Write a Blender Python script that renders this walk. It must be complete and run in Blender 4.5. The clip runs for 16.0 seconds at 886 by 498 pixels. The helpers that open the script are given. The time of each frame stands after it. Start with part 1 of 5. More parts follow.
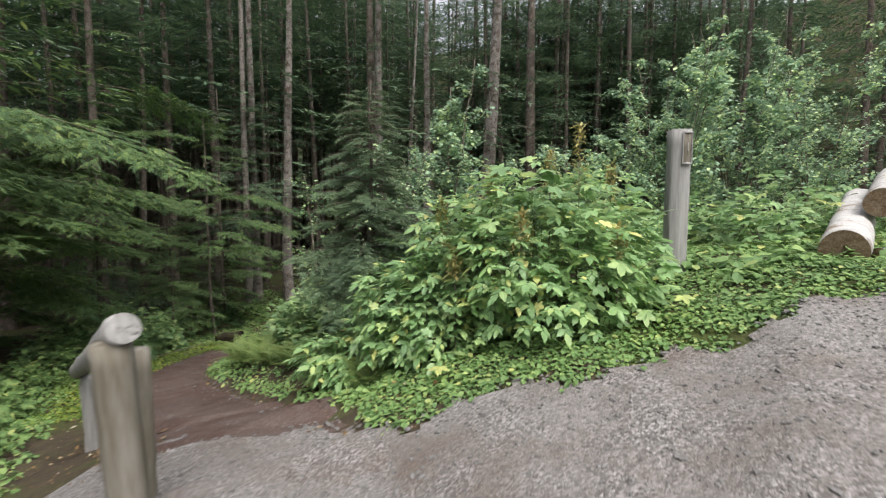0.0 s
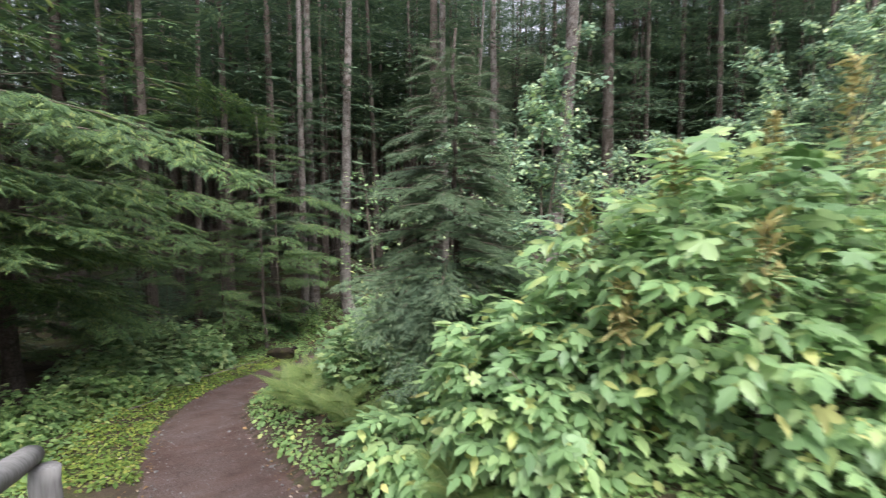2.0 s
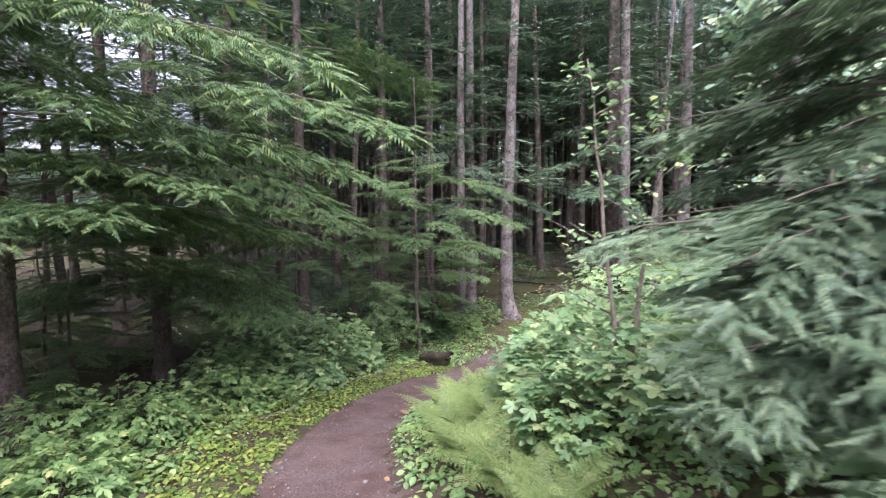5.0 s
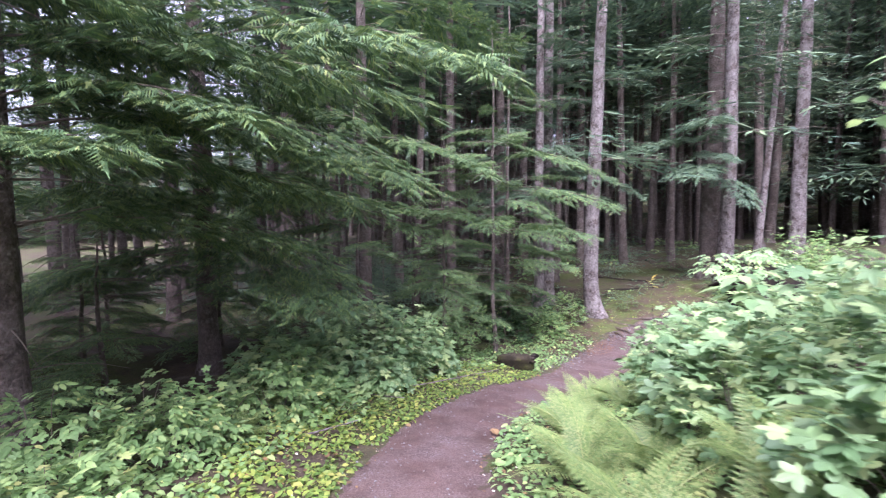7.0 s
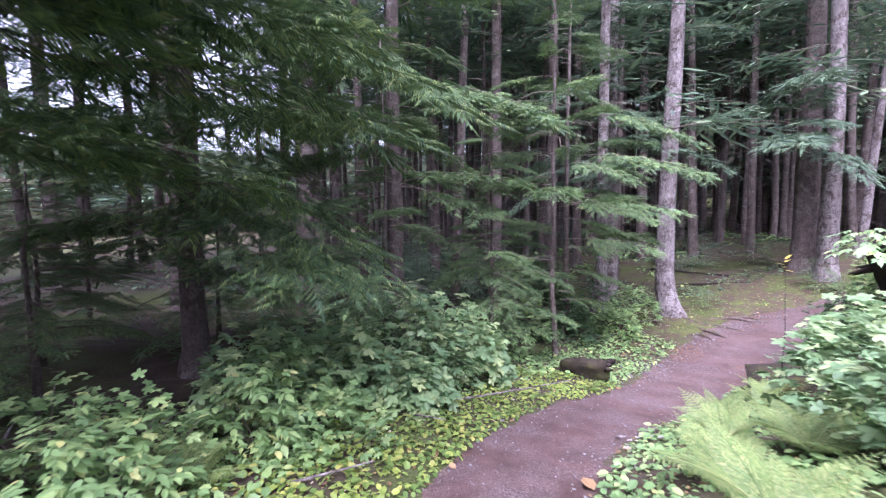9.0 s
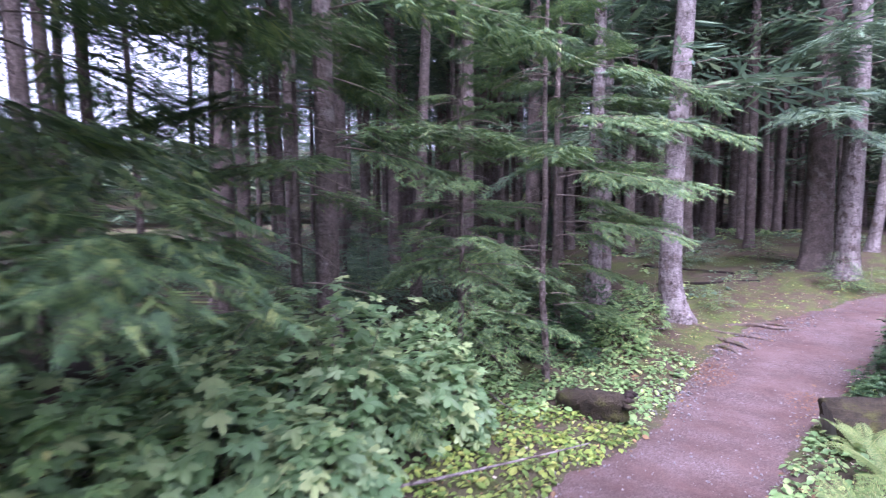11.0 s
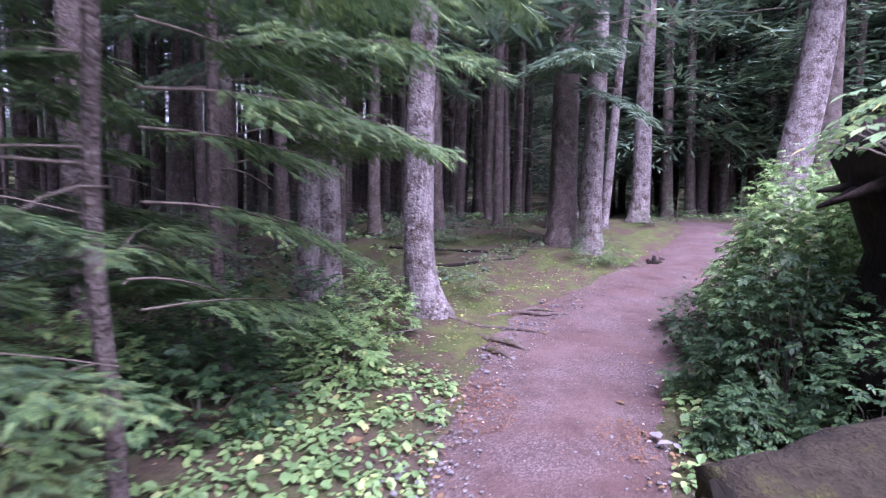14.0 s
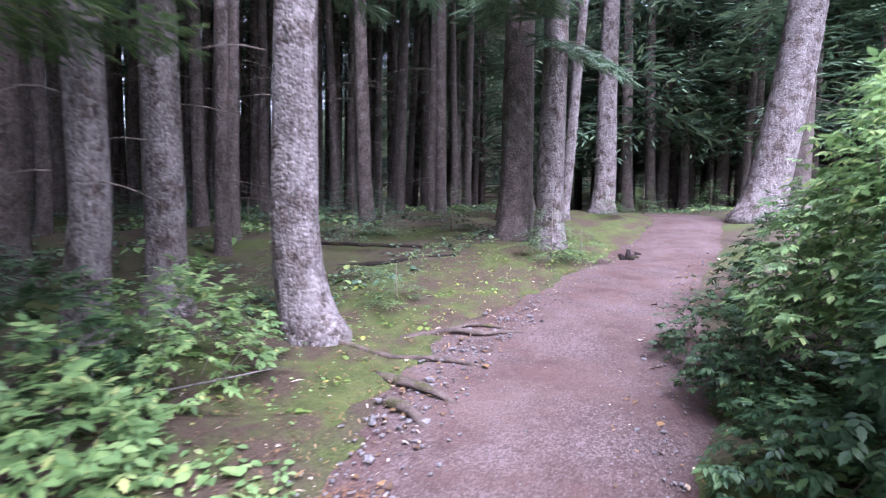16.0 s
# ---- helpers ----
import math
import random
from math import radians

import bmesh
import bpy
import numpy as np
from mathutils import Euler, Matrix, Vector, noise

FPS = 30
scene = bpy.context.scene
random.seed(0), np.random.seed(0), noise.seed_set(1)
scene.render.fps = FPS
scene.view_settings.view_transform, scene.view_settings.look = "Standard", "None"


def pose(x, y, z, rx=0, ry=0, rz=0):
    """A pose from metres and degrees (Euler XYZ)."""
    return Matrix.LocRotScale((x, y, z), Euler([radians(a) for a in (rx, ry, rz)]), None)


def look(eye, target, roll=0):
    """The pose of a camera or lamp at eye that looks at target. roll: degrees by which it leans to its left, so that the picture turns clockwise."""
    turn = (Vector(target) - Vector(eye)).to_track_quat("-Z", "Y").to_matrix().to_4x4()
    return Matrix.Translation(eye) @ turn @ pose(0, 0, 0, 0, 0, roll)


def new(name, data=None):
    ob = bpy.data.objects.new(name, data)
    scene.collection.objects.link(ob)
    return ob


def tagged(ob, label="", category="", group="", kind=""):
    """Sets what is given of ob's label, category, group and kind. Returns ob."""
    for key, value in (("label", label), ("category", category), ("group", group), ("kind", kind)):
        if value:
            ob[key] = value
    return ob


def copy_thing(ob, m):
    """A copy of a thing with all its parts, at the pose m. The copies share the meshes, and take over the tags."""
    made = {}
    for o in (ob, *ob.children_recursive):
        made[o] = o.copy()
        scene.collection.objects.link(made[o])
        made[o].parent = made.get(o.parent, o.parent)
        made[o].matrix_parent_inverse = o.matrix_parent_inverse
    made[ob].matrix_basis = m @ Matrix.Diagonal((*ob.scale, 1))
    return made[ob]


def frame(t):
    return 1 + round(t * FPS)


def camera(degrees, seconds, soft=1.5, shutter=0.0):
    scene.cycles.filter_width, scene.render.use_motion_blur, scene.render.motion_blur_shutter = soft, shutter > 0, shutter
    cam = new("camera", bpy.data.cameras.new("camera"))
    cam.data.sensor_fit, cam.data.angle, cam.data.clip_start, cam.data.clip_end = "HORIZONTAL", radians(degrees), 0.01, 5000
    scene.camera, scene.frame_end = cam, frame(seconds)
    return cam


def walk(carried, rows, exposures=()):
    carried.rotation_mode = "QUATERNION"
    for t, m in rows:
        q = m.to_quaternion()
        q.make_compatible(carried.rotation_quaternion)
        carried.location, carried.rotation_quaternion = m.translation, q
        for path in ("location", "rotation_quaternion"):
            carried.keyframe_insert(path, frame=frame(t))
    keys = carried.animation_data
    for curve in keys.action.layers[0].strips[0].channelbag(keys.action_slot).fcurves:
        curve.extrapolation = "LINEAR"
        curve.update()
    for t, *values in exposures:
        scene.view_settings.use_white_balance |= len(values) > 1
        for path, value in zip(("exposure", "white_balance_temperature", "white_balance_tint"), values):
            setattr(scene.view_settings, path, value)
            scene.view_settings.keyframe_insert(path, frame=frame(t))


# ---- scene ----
cam = camera(85.6, 16.0, 1.2, 0.5)
METRES, EYE, TILT, LEAN, TURN = 16.0, 1.4, -5.0, 0.0, 0.0
ROWS = [
    (0.0, 0.0, 0.0, 0.0, 0.0, 0.0, -0.0),
    (0.5, 0.0084, 0.0312, 0.0047, -0.38, 0.03, 0.08),
    (1.0, 0.0018, 0.0561, 0.0077, -0.34, 0.11, 0.04),
    (1.5, -0.0159, 0.0842, 0.013, 1.39, 0.12, -0.08),
    (2.0, -0.0306, 0.1112, 0.0107, 6.77, 0.12, -0.34),
    (2.5, -0.0431, 0.1343, 0.0145, 11.4, 0.21, -0.7),
    (3.0, -0.0596, 0.1583, 0.016, 14.68, 0.23, -0.94),
    (3.5, -0.0692, 0.1803, 0.0028, 17.26, 0.29, -1.14),
    (4.0, -0.079, 0.2047, -0.0016, 20.33, 0.29, -1.3),
    (6.5, -0.152, 0.3082, -0.0268, 28.59, 0.04, -1.99),
    (7.0, -0.1706, 0.3242, -0.0302, 30.92, -0.04, -2.08),
    (7.5, -0.185, 0.3437, -0.0394, 33.22, -0.05, -2.23),
    (8.0, -0.2009, 0.3673, -0.0457, 35.0, -0.15, -2.3),
    (10.5, -0.2893, 0.4961, -0.0606, 34.94, -0.29, -2.7),
    (11.0, -0.3025, 0.5316, -0.0623, 31.59, -0.21, -2.64),
    (11.5, -0.3162, 0.567, -0.0638, 26.39, -0.11, -2.51),
    (12.0, -0.3259, 0.6041, -0.0708, 21.79, 0.04, -2.32),
    (12.5, -0.3329, 0.6399, -0.0746, 14.59, 0.28, -1.96),
    (13.0, -0.3341, 0.6731, -0.0751, 8.65, 0.43, -1.67),
    (13.5, -0.3284, 0.7114, -0.0761, 5.93, 0.48, -1.47),
    (14.0, -0.3218, 0.7517, -0.0837, 3.8, 0.55, -1.25),
    (14.5, -0.312, 0.787, -0.0868, 2.09, 0.65, -1.12),
    (15.0, -0.3061, 0.8175, -0.0852, 0.69, 0.72, -1.02),
    (15.5, -0.3049, 0.8495, -0.085, -0.06, 0.79, -0.89),
    (16.0, -0.2948, 0.8819, -0.0893, -1.17, 0.87, -0.76),
]
EXPOSURES = [(0.0, 1.02, 6500, 11), (1.5, 1.26, 6250, 15), (3.0, 1.6, 6100, 18), (4.0, 1.78, 5950, 24), (6.5, 2.38, 5600, 36), (8.0, 2.55, 5450, 43), (11.0, 2.58, 5250, 48), (13.0, 2.42, 5150, 57), (14.0, 2.4, 5200, 53), (16.0, 2.56, 5250, 36)]
walk(cam, [(t, pose(0, 0, EYE, TILT, LEAN, TURN) @ pose(METRES * x, METRES * y, METRES * z, 90 + pitch, roll, yaw)) for t, x, y, z, yaw, pitch, roll in ROWS], EXPOSURES)

# ---- light: an overcast day ----
world = bpy.data.worlds.new("overcast_sky")
scene.world = world
world.use_nodes = True
wn = world.node_tree.nodes
sky = wn.new("ShaderNodeTexSky")
sky.sky_type, sky.sun_disc = "NISHITA", False
sky.sun_elevation, sky.sun_rotation = radians(58), radians(150)
sky.air_density, sky.dust_density = 1.0, 4.0
pale = wn.new("ShaderNodeHueSaturation")
pale.inputs["Saturation"].default_value = 0.25
world.node_tree.links.new(sky.outputs[0], pale.inputs["Color"])
world.node_tree.links.new(pale.outputs[0], wn["Background"].inputs["Color"])
wn["Background"].inputs["Strength"].default_value = 0.15
sun = new("sun", bpy.data.lights.new("sun", "SUN"))
sun.data.energy, sun.data.angle, sun.data.color = 1.5, radians(45), (1.0, 0.97, 0.92)
sun.matrix_world = look((4, -5, 20), (0, 6, 0))

# ---- materials ----


def nodes_of(name):
    m = bpy.data.materials.new(name)
    m.use_nodes = True
    return m, m.node_tree.nodes, m.node_tree.links


def ramp(nodes, stops):
    r = nodes.new("ShaderNodeValToRGB")
    e = r.color_ramp.elements
    while len(e) < len(stops):
        e.new(0.5)
    for el, (p, c) in zip(e, stops):
        el.position, el.color = p, (*c, 1)
    return r


def coords(nodes, links, scale=(1, 1, 1)):
    tc, mp = nodes.new("ShaderNodeTexCoord"), nodes.new("ShaderNodeMapping")
    mp.inputs["Scale"].default_value = scale
    links.new(tc.outputs["Object"], mp.inputs["Vector"])
    return mp.outputs[0]


def noise_tex(nodes, links, vec, scale, detail=5, rough=0.6):
    n = nodes.new("ShaderNodeTexNoise")
    n.inputs["Scale"].default_value, n.inputs["Detail"].default_value, n.inputs["Roughness"].default_value = scale, detail, rough
    links.new(vec, n.inputs["Vector"])
    return n.outputs["Fac"]


def mixed(nodes, links, fac, a, b, how="MIX"):
    n = nodes.new("ShaderNodeMix")
    n.data_type, n.blend_type = "RGBA", how
    if isinstance(fac, float):
        n.inputs[0].default_value = fac
    else:
        links.new(fac, n.inputs[0])
    links.new(a, n.inputs[6])
    links.new(b, n.inputs[7])
    return n.outputs[2]


def surface(name, stops, scale=6, fine=60, bump=0.3, rough=0.9, stretch=(1, 1, 1), second=None, second_scale=1.5, second_at=(0.5, 0.62), depth=0.02):
    """A weathered matt surface: a colour ramp over noise at two scales, relief, and patches of a second ramp."""
    m, n, l = nodes_of(name)
    v = coords(n, l, stretch)
    a, b = noise_tex(n, l, v, scale), noise_tex(n, l, v, fine, 3)
    add = n.new("ShaderNodeMath")
    add.operation = "MULTIPLY_ADD"
    l.new(b, add.inputs[0])
    add.inputs[1].default_value = 0.5
    half = n.new("ShaderNodeMath")
    half.operation = "MULTIPLY"
    half.inputs[1].default_value = 0.6
    l.new(a, half.inputs[0])
    l.new(half.outputs[0], add.inputs[2])
    r = ramp(n, stops)
    l.new(add.outputs[0], r.inputs[0])
    col = r.outputs[0]
    if second:
        s = noise_tex(n, l, coords(n, l), second_scale, 6, 0.65)
        mask = ramp(n, [(second_at[0], (0, 0, 0)), (second_at[1], (1, 1, 1))])
        l.new(s, mask.inputs[0])
        r2 = ramp(n, second)
        l.new(b, r2.inputs[0])
        col = mixed(n, l, mask.outputs[0], col, r2.outputs[0])
    p = n["Principled BSDF"]
    l.new(col, p.inputs["Base Color"])
    p.inputs["Roughness"].default_value = rough
    p.inputs["Specular IOR Level"].default_value = 0.25
    bp = n.new("ShaderNodeBump")
    bp.inputs["Strength"].default_value, bp.inputs["Distance"].default_value = bump, depth
    l.new(add.outputs[0], bp.inputs["Height"])
    l.new(bp.outputs[0], p.inputs["Normal"])
    return m


def pebbled(m, size, mix, dark, light):
    """Lays small stones of mixed greys over a matt surface."""
    n, l = m.node_tree.nodes, m.node_tree.links
    p = n["Principled BSDF"]
    under, relief = p.inputs["Base Color"].links[0].from_socket, p.inputs["Normal"].links[0].from_socket
    v = n.new("ShaderNodeTexVoronoi")
    v.inputs["Scale"].default_value = size
    wob = noise_tex(n, l, coords(n, l), size * 0.5, 2)
    where = coords(n, l)
    shift = n.new("ShaderNodeVectorMath")
    shift.operation = "MULTIPLY_ADD"
    l.new(wob, shift.inputs[0])
    shift.inputs[1].default_value = (0.02, 0.02, 0.02)
    l.new(where, shift.inputs[2])
    l.new(shift.outputs[0], v.inputs["Vector"])
    r = ramp(n, [(0.0, dark), (0.6, tuple((a + b) / 2.4 for a, b in zip(dark, light))), (1.0, light)])
    sep = n.new("ShaderNodeSeparateColor")
    l.new(v.outputs["Color"], sep.inputs[0])
    l.new(sep.outputs[0], r.inputs[0])
    patch = noise_tex(n, l, coords(n, l), 2.0, 5)
    mask = ramp(n, [(0.38, (mix * 0.15,) * 3), (0.65, (mix,) * 3)])
    l.new(patch, mask.inputs[0])
    l.new(mixed(n, l, mask.outputs[0], under, r.outputs[0]), p.inputs["Base Color"])
    b = n.new("ShaderNodeBump")
    b.invert = True
    b.inputs["Strength"].default_value, b.inputs["Distance"].default_value = 0.8, 0.5 / size
    l.new(v.outputs["Distance"], b.inputs["Height"])
    l.new(relief, b.inputs["Normal"])
    l.new(b.outputs[0], p.inputs["Normal"])
    return m


def leafy(name, stops, thin=0.35, rough=0.5, gloss=0.3):
    """Leaves: each island its own shade, light passing through, a faint sheen."""
    m, n, l = nodes_of(name)
    g = n.new("ShaderNodeNewGeometry")
    oi = n.new("ShaderNodeObjectInfo")
    both = n.new("ShaderNodeMath")
    both.operation = "ADD"
    l.new(g.outputs["Random Per Island"], both.inputs[0])
    l.new(oi.outputs["Random"], both.inputs[1])
    fract = n.new("ShaderNodeMath")
    fract.operation = "FRACT"
    l.new(both.outputs[0], fract.inputs[0])
    r = ramp(n, stops)
    l.new(fract.outputs[0], r.inputs[0])
    v = coords(n, l)
    patch = noise_tex(n, l, v, 1.3, 3)
    tone = ramp(n, [(0.3, (0.7, 0.72, 0.75)), (0.7, (1.15, 1.12, 1.0))])
    l.new(patch, tone.inputs[0])
    col = mixed(n, l, 1.0, r.outputs[0], tone.outputs[0], "MULTIPLY")
    p = n["Principled BSDF"]
    l.new(col, p.inputs["Base Color"])
    p.inputs["Roughness"].default_value = rough
    p.inputs["Specular IOR Level"].default_value = gloss
    t = n.new("ShaderNodeBsdfTranslucent")
    l.new(col, t.inputs["Color"])
    mx = n.new("ShaderNodeMixShader")
    mx.inputs[0].default_value = thin
    l.new(p.outputs[0], mx.inputs[1])
    l.new(t.outputs[0], mx.inputs[2])
    l.new(mx.outputs[0], n["Material Output"].inputs["Surface"])
    return m


FOREST_FLOOR = surface("forest_floor", [(0.25, (0.0191, 0.0152, 0.0106)), (0.5, (0.0457, 0.0342, 0.0228)), (0.75, (0.084, 0.0649, 0.0381))], 4, 45, 0.8, 0.95,
                       second=[(0.3, (0.0228, 0.0342, 0.0091)), (0.7, (0.0763, 0.091, 0.0228))], second_scale=0.9, second_at=(0.45, 0.6))
MOSS = surface("moss", [(0.25, (0.022, 0.034, 0.0088)), (0.5, (0.058, 0.076, 0.0187)), (0.75, (0.115, 0.13, 0.0385))], 7, 80, 1.0, 0.95,
               second=[(0.3, (0.038, 0.027, 0.018)), (0.7, (0.095, 0.067, 0.044))], second_scale=1.9, second_at=(0.44, 0.56), depth=0.04)
DIRT = surface("trail_dirt", [(0.28, (0.0276, 0.0147, 0.0105)), (0.5, (0.0549, 0.0306, 0.0233)), (0.72, (0.0877, 0.0517, 0.0406))], 3.2, 90, 0.7, 0.9,
               second=[(0.3, (0.0587, 0.0372, 0.0303)), (0.5, (0.0877, 0.0572, 0.0465)), (0.7, (0.147, 0.0976, 0.0819))], second_scale=1.1, second_at=(0.48, 0.66), depth=0.012)
GRAVEL = surface("grey_gravel", [(0.3, (0.0842, 0.0772, 0.0702)), (0.5, (0.176, 0.164, 0.154)), (0.7, (0.316, 0.302, 0.288))], 30, 140, 1.0, 0.85,
                 second=[(0.3, (0.0702, 0.0527, 0.0421)), (0.7, (0.168, 0.134, 0.112))], second_scale=0.7, second_at=(0.38, 0.6), depth=0.015)
BARK_PALE = surface("lichened_bark", [(0.3, (0.0462, 0.0367, 0.0287)), (0.45, (0.112, 0.096, 0.084)), (0.6, (0.205, 0.182, 0.165)), (0.75, (0.31, 0.284, 0.258))], 9, 38, 1.0, 0.95, (0.66, 0.612, 0.248),
                    second=[(0.35, (0.033, 0.0257, 0.0193)), (0.65, (0.112, 0.0857, 0.0662))], second_scale=5, second_at=(0.5, 0.58), depth=0.05)
BARK_DARK = surface("dark_bark", [(0.3, (0.0275, 0.0227, 0.0176)), (0.5, (0.0756, 0.0603, 0.0477)), (0.72, (0.179, 0.148, 0.126))], 8, 40, 1.0, 0.95, (0.744, 0.784, 0.628),
                    second=[(0.3, (0.124, 0.115, 0.0945)), (0.7, (0.275, 0.255, 0.22))], second_scale=3, second_at=(0.55, 0.68), depth=0.05)
TWIG = surface("twig_bark", [(0.3, (0.054, 0.0432, 0.0324)), (0.7, (0.216, 0.18, 0.144))], 20, 90, 0.5)
GREY_WOOD = surface("weathered_wood", [(0.3, (0.11, 0.105, 0.099)), (0.5, (0.209, 0.204, 0.195)), (0.72, (0.303, 0.297, 0.286))], 12, 70, 0.8, 0.85, (0.55, 0.55, 0.044), depth=0.01)
BROWN_WOOD = surface("fence_wood", [(0.3, (0.0679, 0.0578, 0.0413)), (0.5, (0.131, 0.116, 0.0894)), (0.72, (0.209, 0.196, 0.173))], 10, 60, 0.7, 0.85, (0.522, 0.578, 0.0688), depth=0.01)
END_GRAIN = surface("end_grain", [(0.3, (0.06, 0.036, 0.021)), (0.5, (0.132, 0.09, 0.054)), (0.72, (0.216, 0.168, 0.114))], 14, 60, 0.6)
LOG_BARE = surface("bare_log", [(0.3, (0.225, 0.21, 0.195)), (0.5, (0.375, 0.36, 0.345)), (0.72, (0.51, 0.495, 0.48))], 8, 60, 0.6, 0.85, (0.75, 0.75, 0.112),
                   second=[(0.3, (0.15, 0.112, 0.0825)), (0.7, (0.262, 0.203, 0.15))], second_scale=2.5, second_at=(0.55, 0.65))
ROTTEN = surface("rotten_wood", [(0.3, (0.00495, 0.00358, 0.00308)), (0.5, (0.0149, 0.0107, 0.00847)), (0.75, (0.0396, 0.0286, 0.0212))], 7, 50, 1.0, 0.95, (0.33, 0.358, 0.193),
                 second=[(0.3, (0.0132, 0.0161, 0.00462)), (0.7, (0.0363, 0.0393, 0.0115))], second_scale=2.2, second_at=(0.56, 0.68), depth=0.05)
ROOT_WOOD = surface("root_wood", [(0.3, (0.028, 0.021, 0.016)), (0.5, (0.07, 0.053, 0.042)), (0.72, (0.13, 0.103, 0.086))], 12, 70, 0.8, 0.9,
                    second=[(0.3, (0.03, 0.032, 0.01)), (0.7, (0.07, 0.066, 0.022))], second_scale=4, second_at=(0.56, 0.64))
STONE = surface("pebble", [(0.3, (0.0521, 0.0477, 0.0456)), (0.5, (0.113, 0.108, 0.104)), (0.72, (0.217, 0.208, 0.2))], 20, 90, 0.3, 0.8)
NEEDLE = leafy("conifer_needles", [(0.0, (0.0489, 0.0948, 0.0491)), (0.5, (0.1, 0.18, 0.0737)), (0.85, (0.167, 0.255, 0.086)), (1.0, (0.267, 0.322, 0.11))], 0.25, 0.55, 0.3)
# Copy of NEEDLE for the shaded wood, its light level put into the colour.
NEEDLE_SHADED = leafy("shaded_conifer_needles", [(0.0, (0.0614, 0.105, 0.0771)), (0.6, (0.119, 0.193, 0.115)), (1.0, (0.203, 0.279, 0.155))], 0.2, 0.6, 0.2)
FIR = leafy("young_fir_needles", [(0.0, (0.0707, 0.127, 0.0746)), (0.6, (0.126, 0.195, 0.111)), (1.0, (0.235, 0.298, 0.164))], 0.25, 0.5, 0.35)
BUSH = leafy("berry_leaves", [(0.0, (0.187, 0.317, 0.144)), (0.6, (0.287, 0.455, 0.202)), (0.9, (0.401, 0.545, 0.246)), (0.975, (0.572, 0.633, 0.232)), (1.0, (0.78, 0.736, 0.318))], 0.4, 0.4, 0.45)
SAPLING = leafy("alder_leaves", [(0.0, (0.167, 0.285, 0.19)), (0.6, (0.336, 0.485, 0.336)), (1.0, (0.674, 0.799, 0.419))], 0.4, 0.45, 0.4)
COVER = leafy("ground_leaves", [(0.0, (0.123, 0.221, 0.08)), (0.6, (0.197, 0.326, 0.117)), (0.94, (0.295, 0.418, 0.154)), (1.0, (0.492, 0.518, 0.197))], 0.35, 0.5, 0.3)
COVER_YELLOW = leafy("yellowing_ground_leaves", [(0.0, (0.0836, 0.159, 0.0365)), (0.5, (0.168, 0.256, 0.0547)), (0.85, (0.272, 0.34, 0.073)), (1.0, (0.356, 0.365, 0.0969))], 0.4, 0.5, 0.3)
MAPLE = leafy("broad_lobed_leaves", [(0.0, (0.134, 0.243, 0.104)), (0.6, (0.223, 0.348, 0.156)), (1.0, (0.379, 0.471, 0.207))], 0.4, 0.45, 0.4)
FERN = leafy("fern_fronds", [(0.0, (0.12, 0.202, 0.0637)), (0.6, (0.199, 0.286, 0.091)), (1.0, (0.332, 0.369, 0.146))], 0.4, 0.5, 0.3)
PLUME = leafy("dry_seed_plumes", [(0.0, (0.34, 0.3, 0.13)), (1.0, (0.52, 0.47, 0.22))], 0.3, 0.7, 0.1)
YELLOW = leafy("yellow_leaves", [(0.0, (0.5, 0.4, 0.08)), (1.0, (0.65, 0.55, 0.2))], 0.4, 0.5, 0.3)
LITTER = leafy("leaf_litter", [(0.0, (0.08, 0.05, 0.03)), (0.5, (0.16, 0.1, 0.05)), (0.85, (0.26, 0.17, 0.08)), (1.0, (0.5, 0.45, 0.38))], 0.1, 0.7, 0.2)
# Shade under the bush and stump is put into this leaf colour.
SHADE_LEAF = leafy("shaded_shrub_leaves", [(0.0, (0.025, 0.062, 0.026)), (0.6, (0.048, 0.1, 0.038)), (1.0, (0.09, 0.155, 0.056))], 0.3, 0.5, 0.3)
PALE_LITTER = leafy("pale_dead_leaves", [(0.0, (0.21, 0.193, 0.185)), (1.0, (0.294, 0.281, 0.269))], 0.1, 0.7, 0.2)
RUST = surface("rust_needles", [(0.3, (0.09, 0.048, 0.028)), (0.7, (0.2, 0.105, 0.055))], 20, 90, 0.6)

pebbled(GRAVEL, 75, 0.85, (0.06, 0.055, 0.05), (0.42, 0.4, 0.39))
pebbled(DIRT, 95, 0.45, (0.04, 0.03, 0.026), (0.25, 0.215, 0.205))
pebbled(BARK_PALE, 34, 0.5, (0.035, 0.03, 0.026), (0.36, 0.335, 0.315))
pebbled(BARK_DARK, 42, 0.35, (0.03, 0.025, 0.022), (0.17, 0.15, 0.135))
# Browns and moss darkened: the shade at the stump is put into the colour.
MOSSY = surface("mossy_bark", [(0.3, (0.009, 0.007, 0.0048)), (0.5, (0.025, 0.02, 0.012)), (0.72, (0.048, 0.039, 0.022))], 9, 60, 1.0, 0.95,
                second=[(0.3, (0.024, 0.027, 0.007)), (0.7, (0.075, 0.074, 0.02))], second_scale=3.5, second_at=(0.5, 0.6), depth=0.05)

# ---- mesh tools ----
rng = np.random.default_rng(7)


def mesh_of(name, v, f, material, smooth=True):
    """A mesh from arrays of vertices and of faces with equally many corners."""
    v, f = np.asarray(v, float), np.asarray(f, int)
    me = bpy.data.meshes.new(name)
    me.vertices.add(len(v))
    me.vertices.foreach_set("co", v.ravel())
    me.loops.add(f.size)
    me.loops.foreach_set("vertex_index", f.ravel())
    me.polygons.add(len(f))
    me.polygons.foreach_set("loop_start", np.arange(len(f)) * f.shape[1])
    me.polygons.foreach_set("use_smooth", np.full(len(f), smooth))
    me.update(calc_edges=True)
    me.materials.append(material)
    return me


